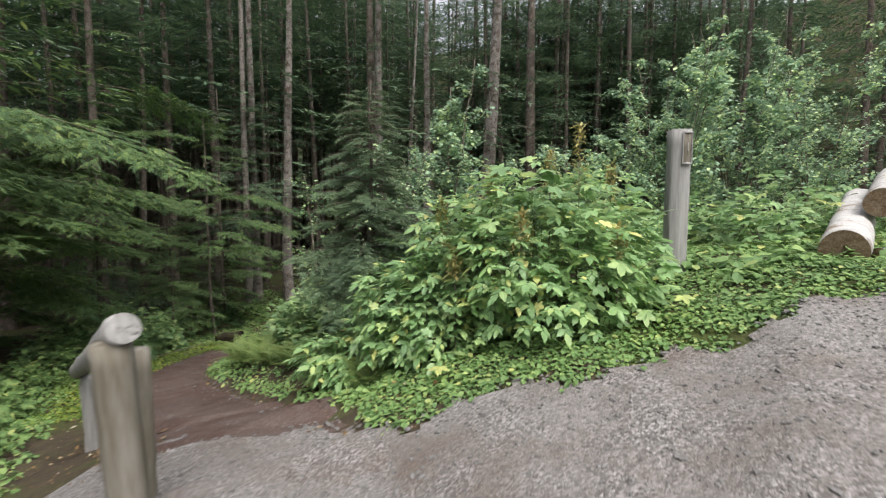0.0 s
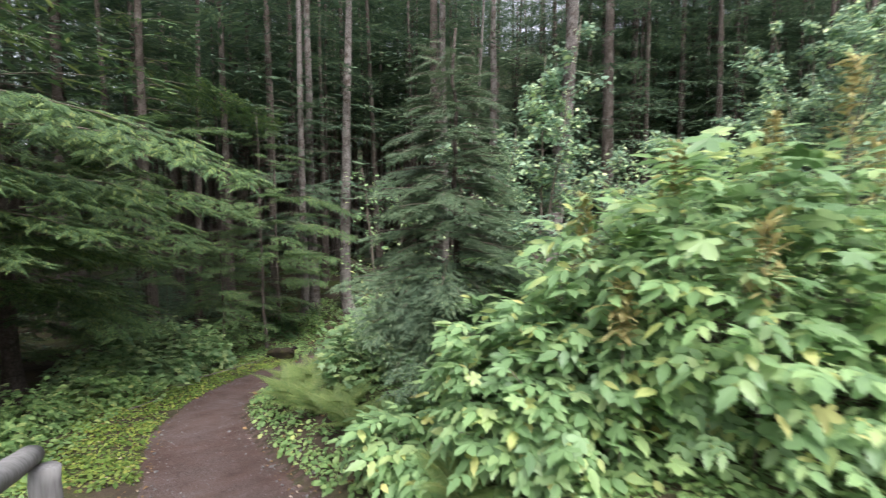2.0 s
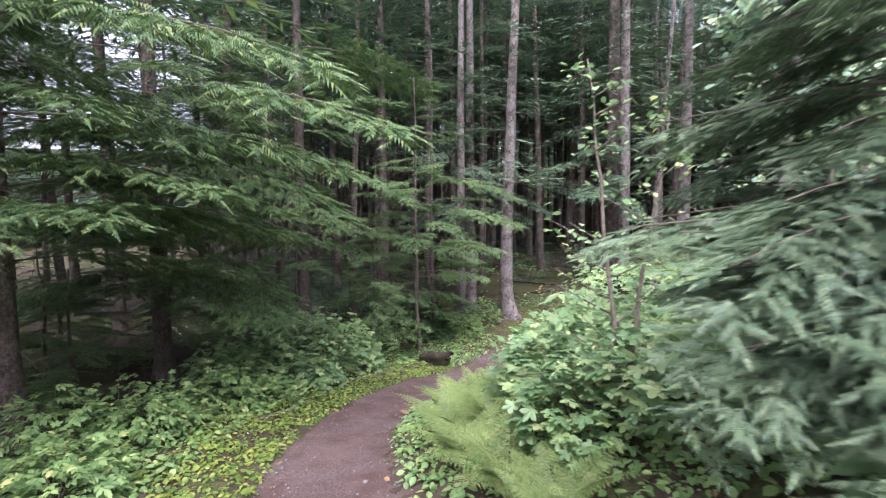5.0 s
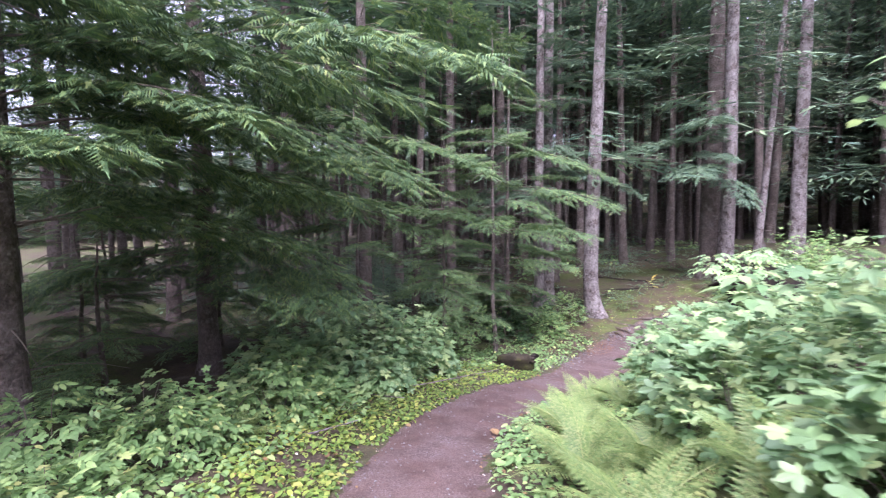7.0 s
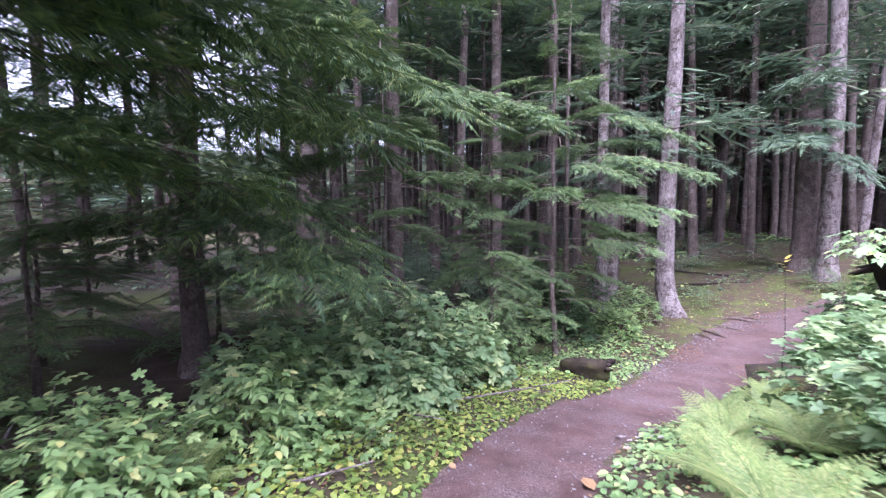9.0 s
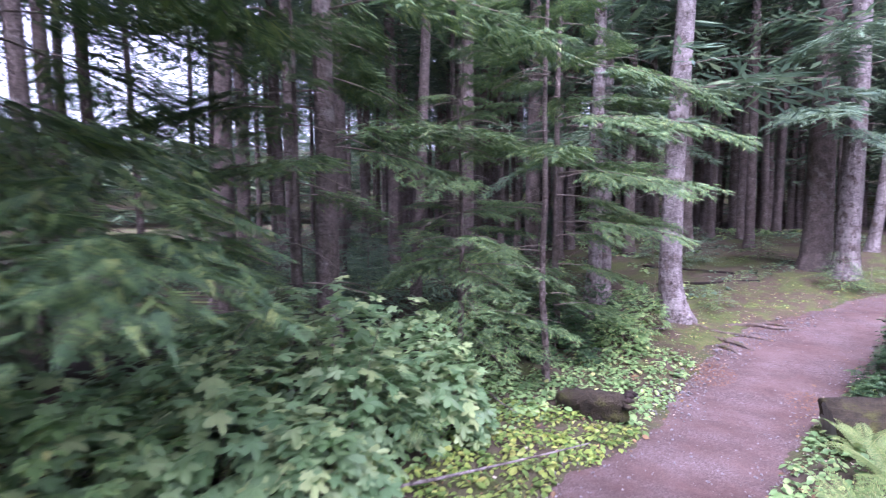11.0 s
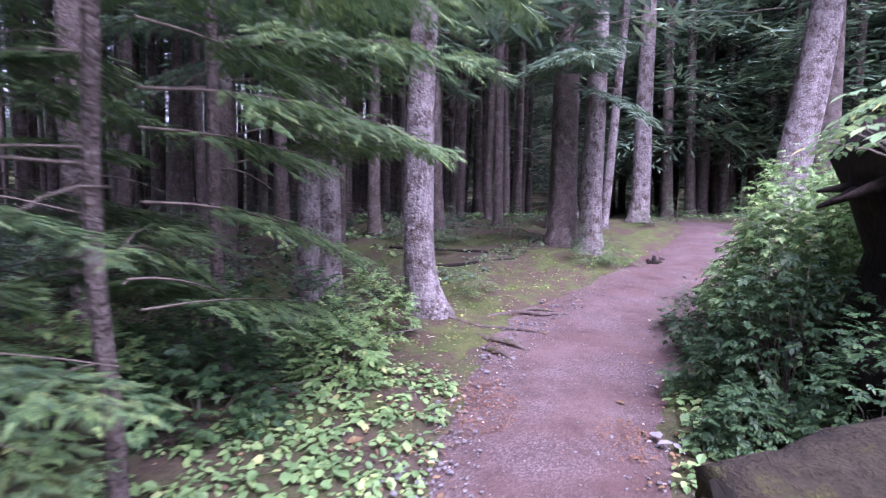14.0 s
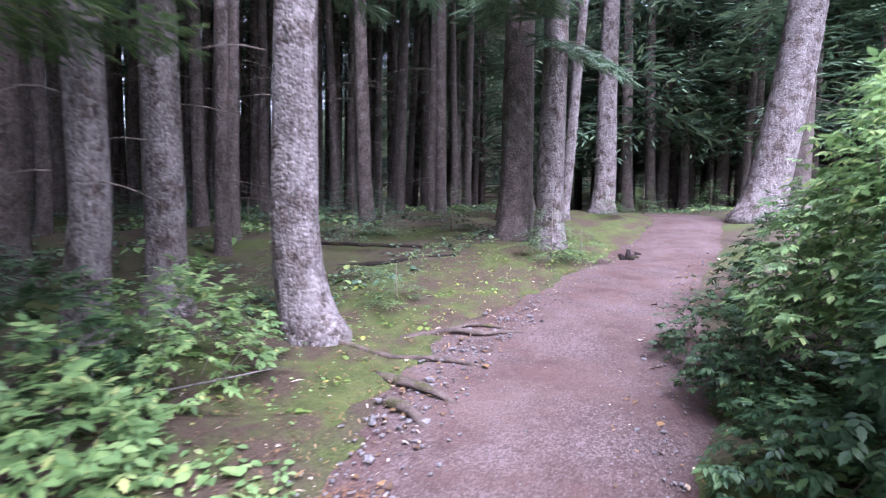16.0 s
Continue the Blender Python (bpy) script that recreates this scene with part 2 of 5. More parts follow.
def part(name, geo, material, parent, label="", smooth=True, m=None):
    """One mesh object under a thing or part; geo is (vertices, faces)."""
    ob = new(name, mesh_of(name, geo[0], geo[1], material, smooth))
    ob.parent = parent
    if m is not None:
        ob.matrix_basis = m
    return tagged(ob, label)


def thing(name, x, y, z, label, category, group="", rz=0.0):
    ob = new(name)
    ob.matrix_basis = pose(x, y, z, 0, 0, rz)
    ob.empty_display_size = 0.2
    return tagged(ob, label, category, group)


def spread(geo, mats):
    """Copies of a small geometry at many 4x4 poses, joined."""
    v, f = geo
    mats = np.asarray(mats)
    out = np.einsum("nij,kj->nki", mats[:, :3, :3], v) + mats[:, None, :3, 3]
    faces = f[None] + (np.arange(len(mats)) * len(v))[:, None, None]
    return out.reshape(-1, 3), faces.reshape(-1, f.shape[1])


def join(geos):
    vs, fs, n = [], [], 0
    for v, f in geos:
        vs.append(v)
        fs.append(f + n)
        n += len(v)
    return np.concatenate(vs), np.concatenate(fs)


def turns(rx, ry, rz):
    """Rotation matrices (n, 3, 3) from arrays of angles in radians, x first, then y, then z."""
    cx, sx, cy, sy, cz, sz = np.cos(rx), np.sin(rx), np.cos(ry), np.sin(ry), np.cos(rz), np.sin(rz)
    r = np.empty((len(np.atleast_1d(rz)), 3, 3))
    r[:, 0] = np.stack([cz * cy, cz * sy * sx - sz * cx, cz * sy * cx + sz * sx], -1)
    r[:, 1] = np.stack([sz * cy, sz * sy * sx + cz * cx, sz * sy * cx - cz * sx], -1)
    r[:, 2] = np.stack([-sy, cy * sx, cy * cx], -1)
    return r


def poses(at, rx, ry, rz, size):
    n = len(at)
    full = [np.broadcast_to(np.asarray(a, float), (n,)) for a in (rx, ry, rz, size)]
    m = np.zeros((n, 4, 4))
    m[:, :3, :3] = turns(*full[:3]) * full[3][:, None, None]
    m[:, :3, 3] = at
    m[:, 3, 3] = 1
    return m


def tube(path, radii, sides=8, lumps=0.0, seed=0):
    """A tapering tube of quads along a path, closed at both ends, with an uneven skin."""
    path, radii = np.asarray(path, float), np.asarray(radii, float)
    n = len(path)
    r0 = np.random.default_rng(seed)
    tang = np.gradient(path, axis=0)
    tang /= np.linalg.norm(tang, axis=1)[:, None] + 1e-9
    ref = np.where(np.abs(tang[:, 2:3]) > 0.8, np.array([[1.0, 0, 0]]), np.array([[0, 0, 1.0]]))
    a = np.cross(ref, tang)
    a /= np.linalg.norm(a, axis=1)[:, None] + 1e-9
    b = np.cross(tang, a)
    ang = np.linspace(0, 2 * np.pi, sides, endpoint=False)
    rad = radii[:, None] * (1 + lumps * (r0.random((n, sides)) - 0.5) + lumps * 0.7 * np.sin(ang * 3 + r0.random() * 6)[None])
    ring = path[:, None] + rad[:, :, None] * (np.cos(ang)[None, :, None] * a[:, None] + np.sin(ang)[None, :, None] * b[:, None])
    v = np.concatenate([ring.reshape(-1, 3), path[:1], path[-1:]])
    i, j = np.meshgrid(np.arange(n - 1), np.arange(sides), indexing="ij")
    k = (j + 1) % sides
    f = np.stack([i * sides + j, i * sides + k, (i + 1) * sides + k, (i + 1) * sides + j], -1).reshape(-1, 4)
    s = np.arange(0, sides, 2)
    lo = np.stack([np.full(len(s), n * sides), (s + 2) % sides, (s + 1) % sides, s], -1)
    hi = np.stack([np.full(len(s), n * sides + 1), (n - 1) * sides + s, (n - 1) * sides + (s + 1) % sides, (n - 1) * sides + (s + 2) % sides], -1)
    return v, np.concatenate([f, lo, hi])


def wave(x, y, s=1.0, k=0.0):
    """Smooth uneven ground, about -1 to 1."""
    return (np.sin(x * 1.1 * s + 1.3 + k) * np.cos(y * 0.9 * s - 0.4 + k) + 0.6 * np.sin(x * 2.3 * s - y * 1.7 * s + k) + 0.4 * np.cos(x * 4.1 * s + y * 3.3 * s + 2 * k)) / 2


# ---- the lie of the land: a trail that goes down from a gravel pad into the wood, then levels out ----
TRAIL = np.array([  # x, y, z, rise to the right, rise to the left, half width
    (6.0, -12.0, 0.5, 0.15, 0.0, 2.5), (2.2, -4.0, 0.25, 0.2, -0.1, 2.0), (0.0, 0.0, 0.08, 0.23, -0.25, 1.3), (-1.3, 3.0, -0.22, 0.48, -0.25, 0.85),
    (-2.45, 4.85, -0.78, 0.55, -0.1, 0.75), (-3.3, 6.0, -1.18, 0.5, 0.0, 0.7), (-4.65, 7.9, -1.58, 0.4, 0.05, 0.65), (-5.2, 9.5, -1.88, 0.35, 0.05, 0.6),
    (-5.3, 10.9, -2.08, 0.3, 0.0, 0.6), (-5.0, 12.6, -2.35, 0.3, 0.0, 0.6), (-4.65, 14.8, -2.5, 0.2, 0.02, 0.72), (-4.0, 17.0, -2.4, 0.2, 0.03, 1.1),
    (-2.55, 19.4, -2.1, 0.15, 0.13, 0.92), (-0.8, 21.7, -1.7, 0.12, 0.14, 0.75), (0.6, 24.0, -1.25, 0.1, 0.1, 0.72)])
TRAIL_END = np.array([(1.1, 27.0, -1.18, 0.08, 0.03, 0.7), (0.9, 31.0, -1.2, 0.08, 0.0, 0.7), (0.0, 37.0, -1.2, 0.08, 0.0, 0.7)])


def smooth_line(k, steps=8):
    p = np.concatenate([[2 * k[0] - k[1]], k, [2 * k[-1] - k[-2]]])
    t = np.linspace(0, 1, steps, endpoint=False)[:, None]
    rows = [0.5 * (2 * p[i + 1] + (p[i + 2] - p[i]) * t + (2 * p[i] - 5 * p[i + 1] + 4 * p[i + 2] - p[i + 3]) * t * t + (3 * p[i + 1] - p[i] - 3 * p[i + 2] + p[i + 3]) * t ** 3)
            for i in range(len(k) - 1)]
    return np.concatenate(rows + [k[-1:]])


LINE = smooth_line(np.concatenate([TRAIL, TRAIL_END]))
ALONG = np.gradient(LINE[:, :2], axis=0)
ALONG /= np.linalg.norm(ALONG, axis=1)[:, None]
RIGHT = np.stack([ALONG[:, 1], -ALONG[:, 0]], -1)


def trail_at(x, y):
    """The distance from the trail's middle, to its right positive, and the line's row nearest by."""
    x, y = np.atleast_1d(x).astype(float), np.atleast_1d(y).astype(float)
    d2 = (x[:, None] - LINE[None, :, 0]) ** 2 + (y[:, None] - LINE[None, :, 1]) ** 2
    i = d2.argmin(1)
    side = (x - LINE[i, 0]) * RIGHT[i, 0] + (y - LINE[i, 1]) * RIGHT[i, 1]
    return np.sqrt(d2[np.arange(len(x)), i]) * np.sign(side), i


def height(x, y):
    """The ground's height."""
    shape = np.shape(x)
    x, y = np.ravel(x).astype(float), np.ravel(y).astype(float)
    out = np.empty(len(x))
    for c in range(0, len(x), 20000):
        xs, ys = x[c:c + 20000], y[c:c + 20000]
        dx, dy = xs[:, None] - LINE[None, :, 0], ys[:, None] - LINE[None, :, 1]
        d2 = dx * dx + dy * dy
        w = 1 / (d2 + 0.05) ** 2
        side = dx * RIGHT[None, :, 0] + dy * RIGHT[None, :, 1]
        reach = np.maximum(np.abs(side) - LINE[None, :, 5] * 0.8, 0)
        rise = np.where(side > 0, LINE[None, :, 3], LINE[None, :, 4]) * 7 * (1 - np.exp(-reach / 7))
        z = (w * (LINE[None, :, 2] + rise)).sum(1) / w.sum(1)
        d = np.sqrt(d2.min(1))
        rough = np.clip((d - 0.6) / 2.5, 0, 1)
        # Hills shaped to the camera's view: they hide the sky, lower leftwards.
        z = z + (0.52 + 0.26 * np.tanh((xs + 22) / 14)) * np.clip(np.hypot(xs, ys - 12) - 58, 0, 60)
        out[c:c + 20000] = z + rough * (0.1 * wave(xs, ys, 0.9) + 0.04 * wave(xs, ys, 3.1, 1.0)) + 0.012 * wave(xs, ys, 4.0, 2.0)
    return out.reshape(shape)


def gravel_edge(x):
    """How far ahead the open gravel pad reaches at x."""
    return 3.2 + 0.2 * np.maximum(x - 1.5, 0) + 0.25 * np.clip(-x, 0, 1.2) + 0.12 * np.sin(x * 5.1) + 0.07 * np.sin(x * 11.7 + 1)


def bare(x, y, margin=0.0):
    """True where the ground is trail or gravel."""
    d, i = trail_at(x, y)
    edge = LINE[i, 5] * (1 + 0.12 * np.sin(x * 4.1 + y * 3.3) + 0.08 * np.sin(x * 9.0 - y * 7.0))
    pad = (y < gravel_edge(x) - margin) & (x > -2.3 - 0.25 * y) & (x < 14)
    return (np.abs(d) < edge + margin) | pad


def spaced(a, b, near_a, near_b, fine, coarse):
    mid = np.arange(near_a, near_b, fine)
    return np.concatenate([near_a - np.geomspace(coarse, near_a - a, 26)[::-1], mid, near_b + np.geomspace(coarse, b - near_b, 26)])


def sheet(xs, ys, lift=0.0):
    gx, gy = np.meshgrid(xs, ys, indexing="ij")
    v = np.stack([gx, gy, height(gx, gy) + lift], -1).reshape(-1, 3)
    i, j = np.meshgrid(np.arange(len(xs) - 1), np.arange(len(ys) - 1), indexing="ij")
    n = len(ys)
    f = np.stack([i * n + j, (i + 1) * n + j, (i + 1) * n + j + 1, i * n + j + 1], -1).reshape(-1, 4)
    return v, f


ground = tagged(new("ground", mesh_of("ground", *sheet(spaced(-400, 400, -14, 10, 0.14, 0.3), spaced(-400, 500, -6, 34, 0.14, 0.3)), FOREST_FLOOR)),
                "dark brown forest floor with moss and needles", "forest floor", kind="structure")

# the trail: a strip that follows the line
cross = np.linspace(-1, 1, 15)
fine = smooth_line(np.concatenate([TRAIL[1:], TRAIL_END]), 40)
fa = np.gradient(fine[:, :2], axis=0)
fa /= np.linalg.norm(fa, axis=1)[:, None]
wide = fine[:, 5] * (1 + 0.06 * np.sin(np.arange(len(fine)) * 0.11) + 0.03 * np.sin(np.arange(len(fine)) * 0.37)) * 1.06
tx = fine[:, 0, None] + fa[:, 1, None] * wide[:, None] * cross[None]
ty = fine[:, 1, None] - fa[:, 0, None] * wide[:, None] * cross[None]
tz = height(tx, ty) + 0.03 * (1 - np.abs(cross[None]) ** 3) - 0.012
ti, tj = np.meshgrid(np.arange(len(fine) - 1), np.arange(14), indexing="ij")
trail = tagged(new("trail", mesh_of("trail", np.stack([tx, ty, tz], -1).reshape(-1, 3), np.stack([ti * 15 + tj, ti * 15 + tj + 1, (ti + 1) * 15 + tj + 1, (ti + 1) * 15 + tj], -1).reshape(-1, 4), DIRT)),
               "packed brown dirt trail with fine grey gravel", "trail", kind="structure")
gv, gf = sheet(np.arange(-2.6, 12, 0.07), np.arange(-7, 6, 0.07), 0.022)
keep = (gv[gf, 1] < gravel_edge(gv[gf, 0])).all(1) & (gv[gf, 0] > -2.3 - 0.25 * gv[gf, 1]).all(1)
gravel = tagged(new("gravel_pad", mesh_of("gravel_pad", gv, gf[keep], GRAVEL)), "open pad of grey crushed gravel", "gravel", kind="structure")

# ---- leaves and boughs ----


def blade(points, fold=0.12, droop=0.15):
    """A leaf along +x from the outline of one half (x, y): both halves folded up from the midrib, tip drooping."""
    p = np.asarray(points, float)
    n = len(p)
    sag = lambda x: -droop * x * x
    mid = np.stack([p[:, 0], np.zeros(n), sag(p[:, 0])], -1)
    l = np.stack([p[:, 0], p[:, 1], sag(p[:, 0]) + fold * p[:, 1]], -1)
    r = l * (1, -1, 1)
    i, j = np.arange(n - 1), np.arange(1, n - 1)
    f = [np.stack([i, i + 1, n + i + 1], -1)[:-1], np.stack([j, j + 1, n + j], -1), np.stack([i, 2 * n + i + 1, i + 1], -1)[:-1], np.stack([j, 2 * n + j, j + 1], -1)]
    f[1] = np.concatenate([np.stack([j[:-1], n + j[:-1] + 1, n + j[:-1]], -1), f[1][-1:]])
    f[3] = np.concatenate([np.stack([j[:-1], 2 * n + j[:-1], 2 * n + j[:-1] + 1], -1), f[3][-1:]])
    return np.concatenate([mid, l, r]), np.concatenate(f)


LEAFLET = blade([(0, 0), (0.14, 0.17), (0.3, 0.2), (0.34, 0.27), (0.55, 0.17), (0.6, 0.22), (0.8, 0.08), (1.0, 0.0)])
ROUND = blade([(0, 0), (0.25, 0.3), (0.65, 0.34), (1.0, 0.0)], 0.2)
LONG = blade([(0, 0), (0.3, 0.13), (0.7, 0.1), (1.0, 0.0)], 0.2, 0.25)


def lobed():
    """A broad leaf of five toothed lobes round its stalk."""
    ang = np.radians([-165, -150, -120, -105, -75, -60, -40, -28, -14, 0, 14, 28, 40, 60, 75, 105, 120, 150, 165])
    rad = np.array([0.35, 0.62, 0.72, 0.45, 0.8, 0.9, 0.72, 0.5, 0.85, 1.1, 0.85, 0.5, 0.72, 0.9, 0.8, 0.45, 0.72, 0.62, 0.35]) * 0.55
    x, y = rad * np.cos(ang), rad * np.sin(ang)
    v = np.concatenate([[[0, 0, 0]], np.stack([x + 0.1, y, -0.35 * rad ** 2 + 0.05 * np.abs(y)], -1)])
    i = np.arange(1, len(ang))
    return v, np.stack([np.zeros_like(i), i, i + 1], -1)


LOBED = lobed()


def trio(leaf=LEAFLET, spread_deg=60, stalk=0.3):
    """Three leaflets on one stalk along +x."""
    m = poses(np.array([(stalk, 0, 0), (stalk * 0.8, 0, 0), (stalk * 0.8, 0, 0)]), 0, 0.1, np.radians([0, spread_deg, -spread_deg]), [1.0, 0.8, 0.8])
    return spread(leaf, m)


def feather(n=8, reach=0.32, wide=0.04):
    """A conifer spray along +x, 1 long: narrow side shoots in pairs, longest near its foot, with hanging tips."""
    v, f = [], []
    sag = lambda x, y: -0.18 * x * x - 0.3 * abs(y)
    for s in (1, -1):
        for i in range(n):
            x = 0.05 + 0.84 * (i + 0.4 * (s > 0)) / n
            k = reach * (1 - 0.7 * (i / (n - 1)) ** 1.4) * (0.8 if i == 0 else 1.0)
            tx = x + k * 0.85
            b = len(v)
            v += [(x - wide, 0, sag(x, 0)), (x + wide, 0, sag(x, 0)), (tx, s * k, sag(tx, k))]
            f.append((b, b + 1, b + 2) if s > 0 else (b + 1, b, b + 2))
    b = len(v)
    v += [(0.6, -0.06, sag(0.6, 0)), (0.6, 0.06, sag(0.6, 0)), (1.08, 0, sag(1.08, 0))]
    f.append((b, b + 2, b + 1))
    return np.array(v), np.array(f)


FEATHER = feather()
FEATHER_COARSE = (np.array([(0, 0, 0), (0.45, 0.1, 0), (1.1, 0, -0.05), (0.6, -0.1, -0.02)]), np.array([(0, 2, 1), (0, 3, 2)]))


def bough(length=1.3, pairs=9, droop=0.35, twig=FEATHER, seed=0, lift=0.1, side=0.55, subs=4, start=0.15):
    """A flat spray along +x with twigs in pairs and hanging tips: needle geometry alone."""
    r0 = np.random.default_rng(seed)
    at, rx, ry, rz, sz = [], [], [], [], []
    curve = lambda t: np.array([length * t, 0.08 * length * math.sin(3 * t + seed), lift * length * t - droop * length * t * t])
    for i in range(pairs):
        t = start + (0.98 - start) * i / (pairs - 1) + r0.normal(0, 0.01)
        o = curve(t)
        ln = side * length * (1 - 0.75 * t) * r0.uniform(0.75, 1.15) + 0.06
        for s in (1, -1):
            a = s * r0.uniform(0.75, 1.05)
            dirv = np.array([math.cos(a), math.sin(a), 0.0])
            dr = r0.uniform(0.1, 0.45)
            for k in range(subs):
                u = 0.1 + 0.9 * k / subs
                q = o + dirv * ln * u - np.array([0, 0, dr * ln * u * u])
                for s2 in ((1, -1) if k < subs - 1 else (0,)):
                    at.append(q + r0.normal(0, 0.012, 3) * length)
                    rz.append(a + s2 * r0.uniform(0.35, 1.0) + r0.normal(0, 0.12))
                    ry.append(0.08 + 0.6 * dr * u + r0.normal(0, 0.12))
                    rx.append(r0.normal(0, 0.25))
                    sz.append(((1.6 / max(subs, 4)) * ln * (1 - 0.45 * u) + 0.04) * r0.uniform(0.8, 1.2))
    at.append(curve(0.96)), rz.append(0), ry.append(0.5), rx.append(0), sz.append(0.15 * length)
    return spread(twig, poses(np.array(at), rx, ry, rz, sz))


BOUGHS = [bough(1.0, 11, 0.14 + 0.08 * i, FEATHER, 10 + i, 0.08, 0.38, 6, 0.24) for i in range(3)]
BOUGHS_SHORT = [bough(1.0, 9, 0.2 + 0.1 * i, FEATHER, 15 + i, 0.08, 0.45, 5) for i in range(3)]
BOUGHS_COARSE = [bough(1.0, 7, 0.25 + 0.1 * i, FEATHER_COARSE, 20 + i, side=0.6, subs=2) for i in range(3)]


def conifer_crown(low, high, reach, count, kinds, seed, sector=None, top_taper=0.75, up=0.05, extra=()):
    """Boughs round a trunk from low to high; sector (from, to) in degrees keeps to one side. Also gives the limbs."""
    r0 = np.random.default_rng(seed)
    z = low + (high - low) * (np.arange(count) + r0.random(count)) / count
    az = r0.uniform(0, 2 * np.pi, count) if sector is None else np.radians(r0.uniform(*sector, count))
    ln = reach * (1 - top_taper * (z - low) / (high - low)) * r0.uniform(0.6, 1.1, count)
    pitch = -up + r0.normal(0, 0.1, count)
    for a, h, reach_to in extra:
        z, az, ln, pitch = np.append(z, h), np.append(az, math.radians(a)), np.append(ln, reach_to), np.append(pitch, 0.08)
    count += len(extra)
    m = poses(np.stack([0.1 * np.cos(az), 0.1 * np.sin(az), z], -1), r0.normal(0, 0.15, count), pitch, az, ln)
    pick = r0.integers(0, len(kinds), count)
    leaves = join([spread(kinds[k], m[pick == k]) for k in range(len(kinds)) if (pick == k).any()])
    limbs = []
    for i in range(count):
        t = np.linspace(0, 0.92, 6)[:, None]
        p = np.stack([t[:, 0], np.zeros(6), 0.1 * t[:, 0] - (0.14 + 0.08 * pick[i]) * t[:, 0] ** 2], -1)
        limbs.append(tube(p @ m[i, :3, :3].T + m[i, :3, 3], np.linspace(0.003 + 0.004 * ln[i], 0.002, 6), 4))
    return leaves, join(limbs)


def trunk_path(h, lean=(0, 0), sweep=0.0, seed=0, n=16):
    """The middle of a trunk h high; sweep curves its foot."""
    r0 = np.random.default_rng(seed)
    z = np.concatenate([[-0.25, 0, 0.12, 0.3, 0.6], np.linspace(1.0, h, n - 5)])
    t = z / h
    wob = 0.03 * np.cumsum(r0.normal(0, 1, n)) * np.clip(z, 0, 1)
    bow = lean[2] if len(lean) > 2 else 0.0
    along = bow * (1 - np.exp(-z / bow)) if bow else z
    x = lean[0] * along + sweep * np.exp(-np.maximum(z, 0) / 0.55) + wob * 0.5
    return np.stack([x, lean[1] * z + wob[::-1] * 0.3, z], -1)


def trunk_geo(h, r, lean=(0, 0), sweep=0.0, seed=0, sides=14, flare=0.5, lumps=0.1):
    p = trunk_path(h, lean, sweep, seed)
    z = np.maximum(p[:, 2], 0)
    return tube(p, r * (1 - 0.75 * z / h) * (1 + flare * np.exp(-z / 0.22)), sides, lumps, seed)


def dead_twigs(h0, h1, r, count, reach, seed):
    """Bare dead branches along a trunk."""
    r0 = np.random.default_rng(seed)
    out = []
    for i in range(count):
        a, z, ln = r0.uniform(0, 6.28), r0.uniform(h0, h1), reach * r0.uniform(0.4, 1.2)
        t = np.linspace(0, 1, 5)
        p = np.stack([np.cos(a) * (r * 0.8 + ln * t), np.sin(a) * (r * 0.8 + ln * t) + 0.1 * ln * t * t, z + ln * (0.05 * t - 0.35 * t * t)], -1)
        out.append(tube(p, np.linspace(0.008, 0.002, 5), 4))
    return join(out)


def tree(x, y, h, r, label, seed, bark=None, lean=(0, 0), sweep=0.0, crown=None, needles=None, twigs=0, twig_from=1.0, group="", sides=14, base_z=None, flare=0.5):
    z = float(height(x, y)) if base_z is None else base_z
    t = thing("conifer", x, y, z, label, "tree", group)
    part("trunk", trunk_geo(h, r, lean, sweep, seed, sides, flare), bark or BARK_PALE, t)
    if crown:
        leaves, limbs = crown
        part("crown", leaves, needles or NEEDLE, t, smooth=False)
        tagged(part("branchwork", limbs, TWIG, t), kind="stuff")
    if twigs:
        part("dead_branchwork", dead_twigs(twig_from, min(h, 7), r, twigs, 0.9, seed + 5), TWIG, t, "bare grey dead branches")["kind"] = "stuff"
    return t


# ---- the trees beside the trail ----
PALE = "tall conifer with grey lichened scaly bark"
tree(-5.94, 17.9, 16, 0.2, "conifer with a curved foot and flaking grey bark", 31, lean=(0.022, 0.03), sweep=0.26, crown=conifer_crown(3.8, 15, 2.4, 44, BOUGHS_COARSE, 31), needles=NEEDLE_SHADED, twigs=8, twig_from=2.2, sides=18)
tree(-2.83, 21.7, 18, 0.22, "straight conifer with pale flaking bark and a mossy foot", 32, crown=conifer_crown(4.4, 17, 2.6, 44, BOUGHS_COARSE, 32), needles=NEEDLE_SHADED, twigs=6, twig_from=3, sides=18)
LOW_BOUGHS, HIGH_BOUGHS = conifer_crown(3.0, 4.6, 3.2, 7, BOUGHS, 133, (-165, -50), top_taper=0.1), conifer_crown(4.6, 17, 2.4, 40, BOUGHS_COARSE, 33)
tree(-3.3, 22.3, 18, 0.29, "conifer with smooth brown-grey bark beside a paler one", 33, BARK_DARK, crown=(join([LOW_BOUGHS[0], HIGH_BOUGHS[0]]), join([LOW_BOUGHS[1], HIGH_BOUGHS[1]])), needles=NEEDLE_SHADED, twigs=10)
tree(-2.0, 24.0, 14, 0.12, "slim leaning conifer trunk with grey bark", 34, lean=(0.06, 0.0), crown=conifer_crown(5, 13, 1.8, 30, BOUGHS_COARSE, 34), needles=NEEDLE_SHADED)
tree(-0.85, 24.9, 17, 0.24, PALE, 35, crown=conifer_crown(4.5, 16, 2.4, 40, BOUGHS_COARSE, 35), needles=NEEDLE_SHADED, twigs=10)
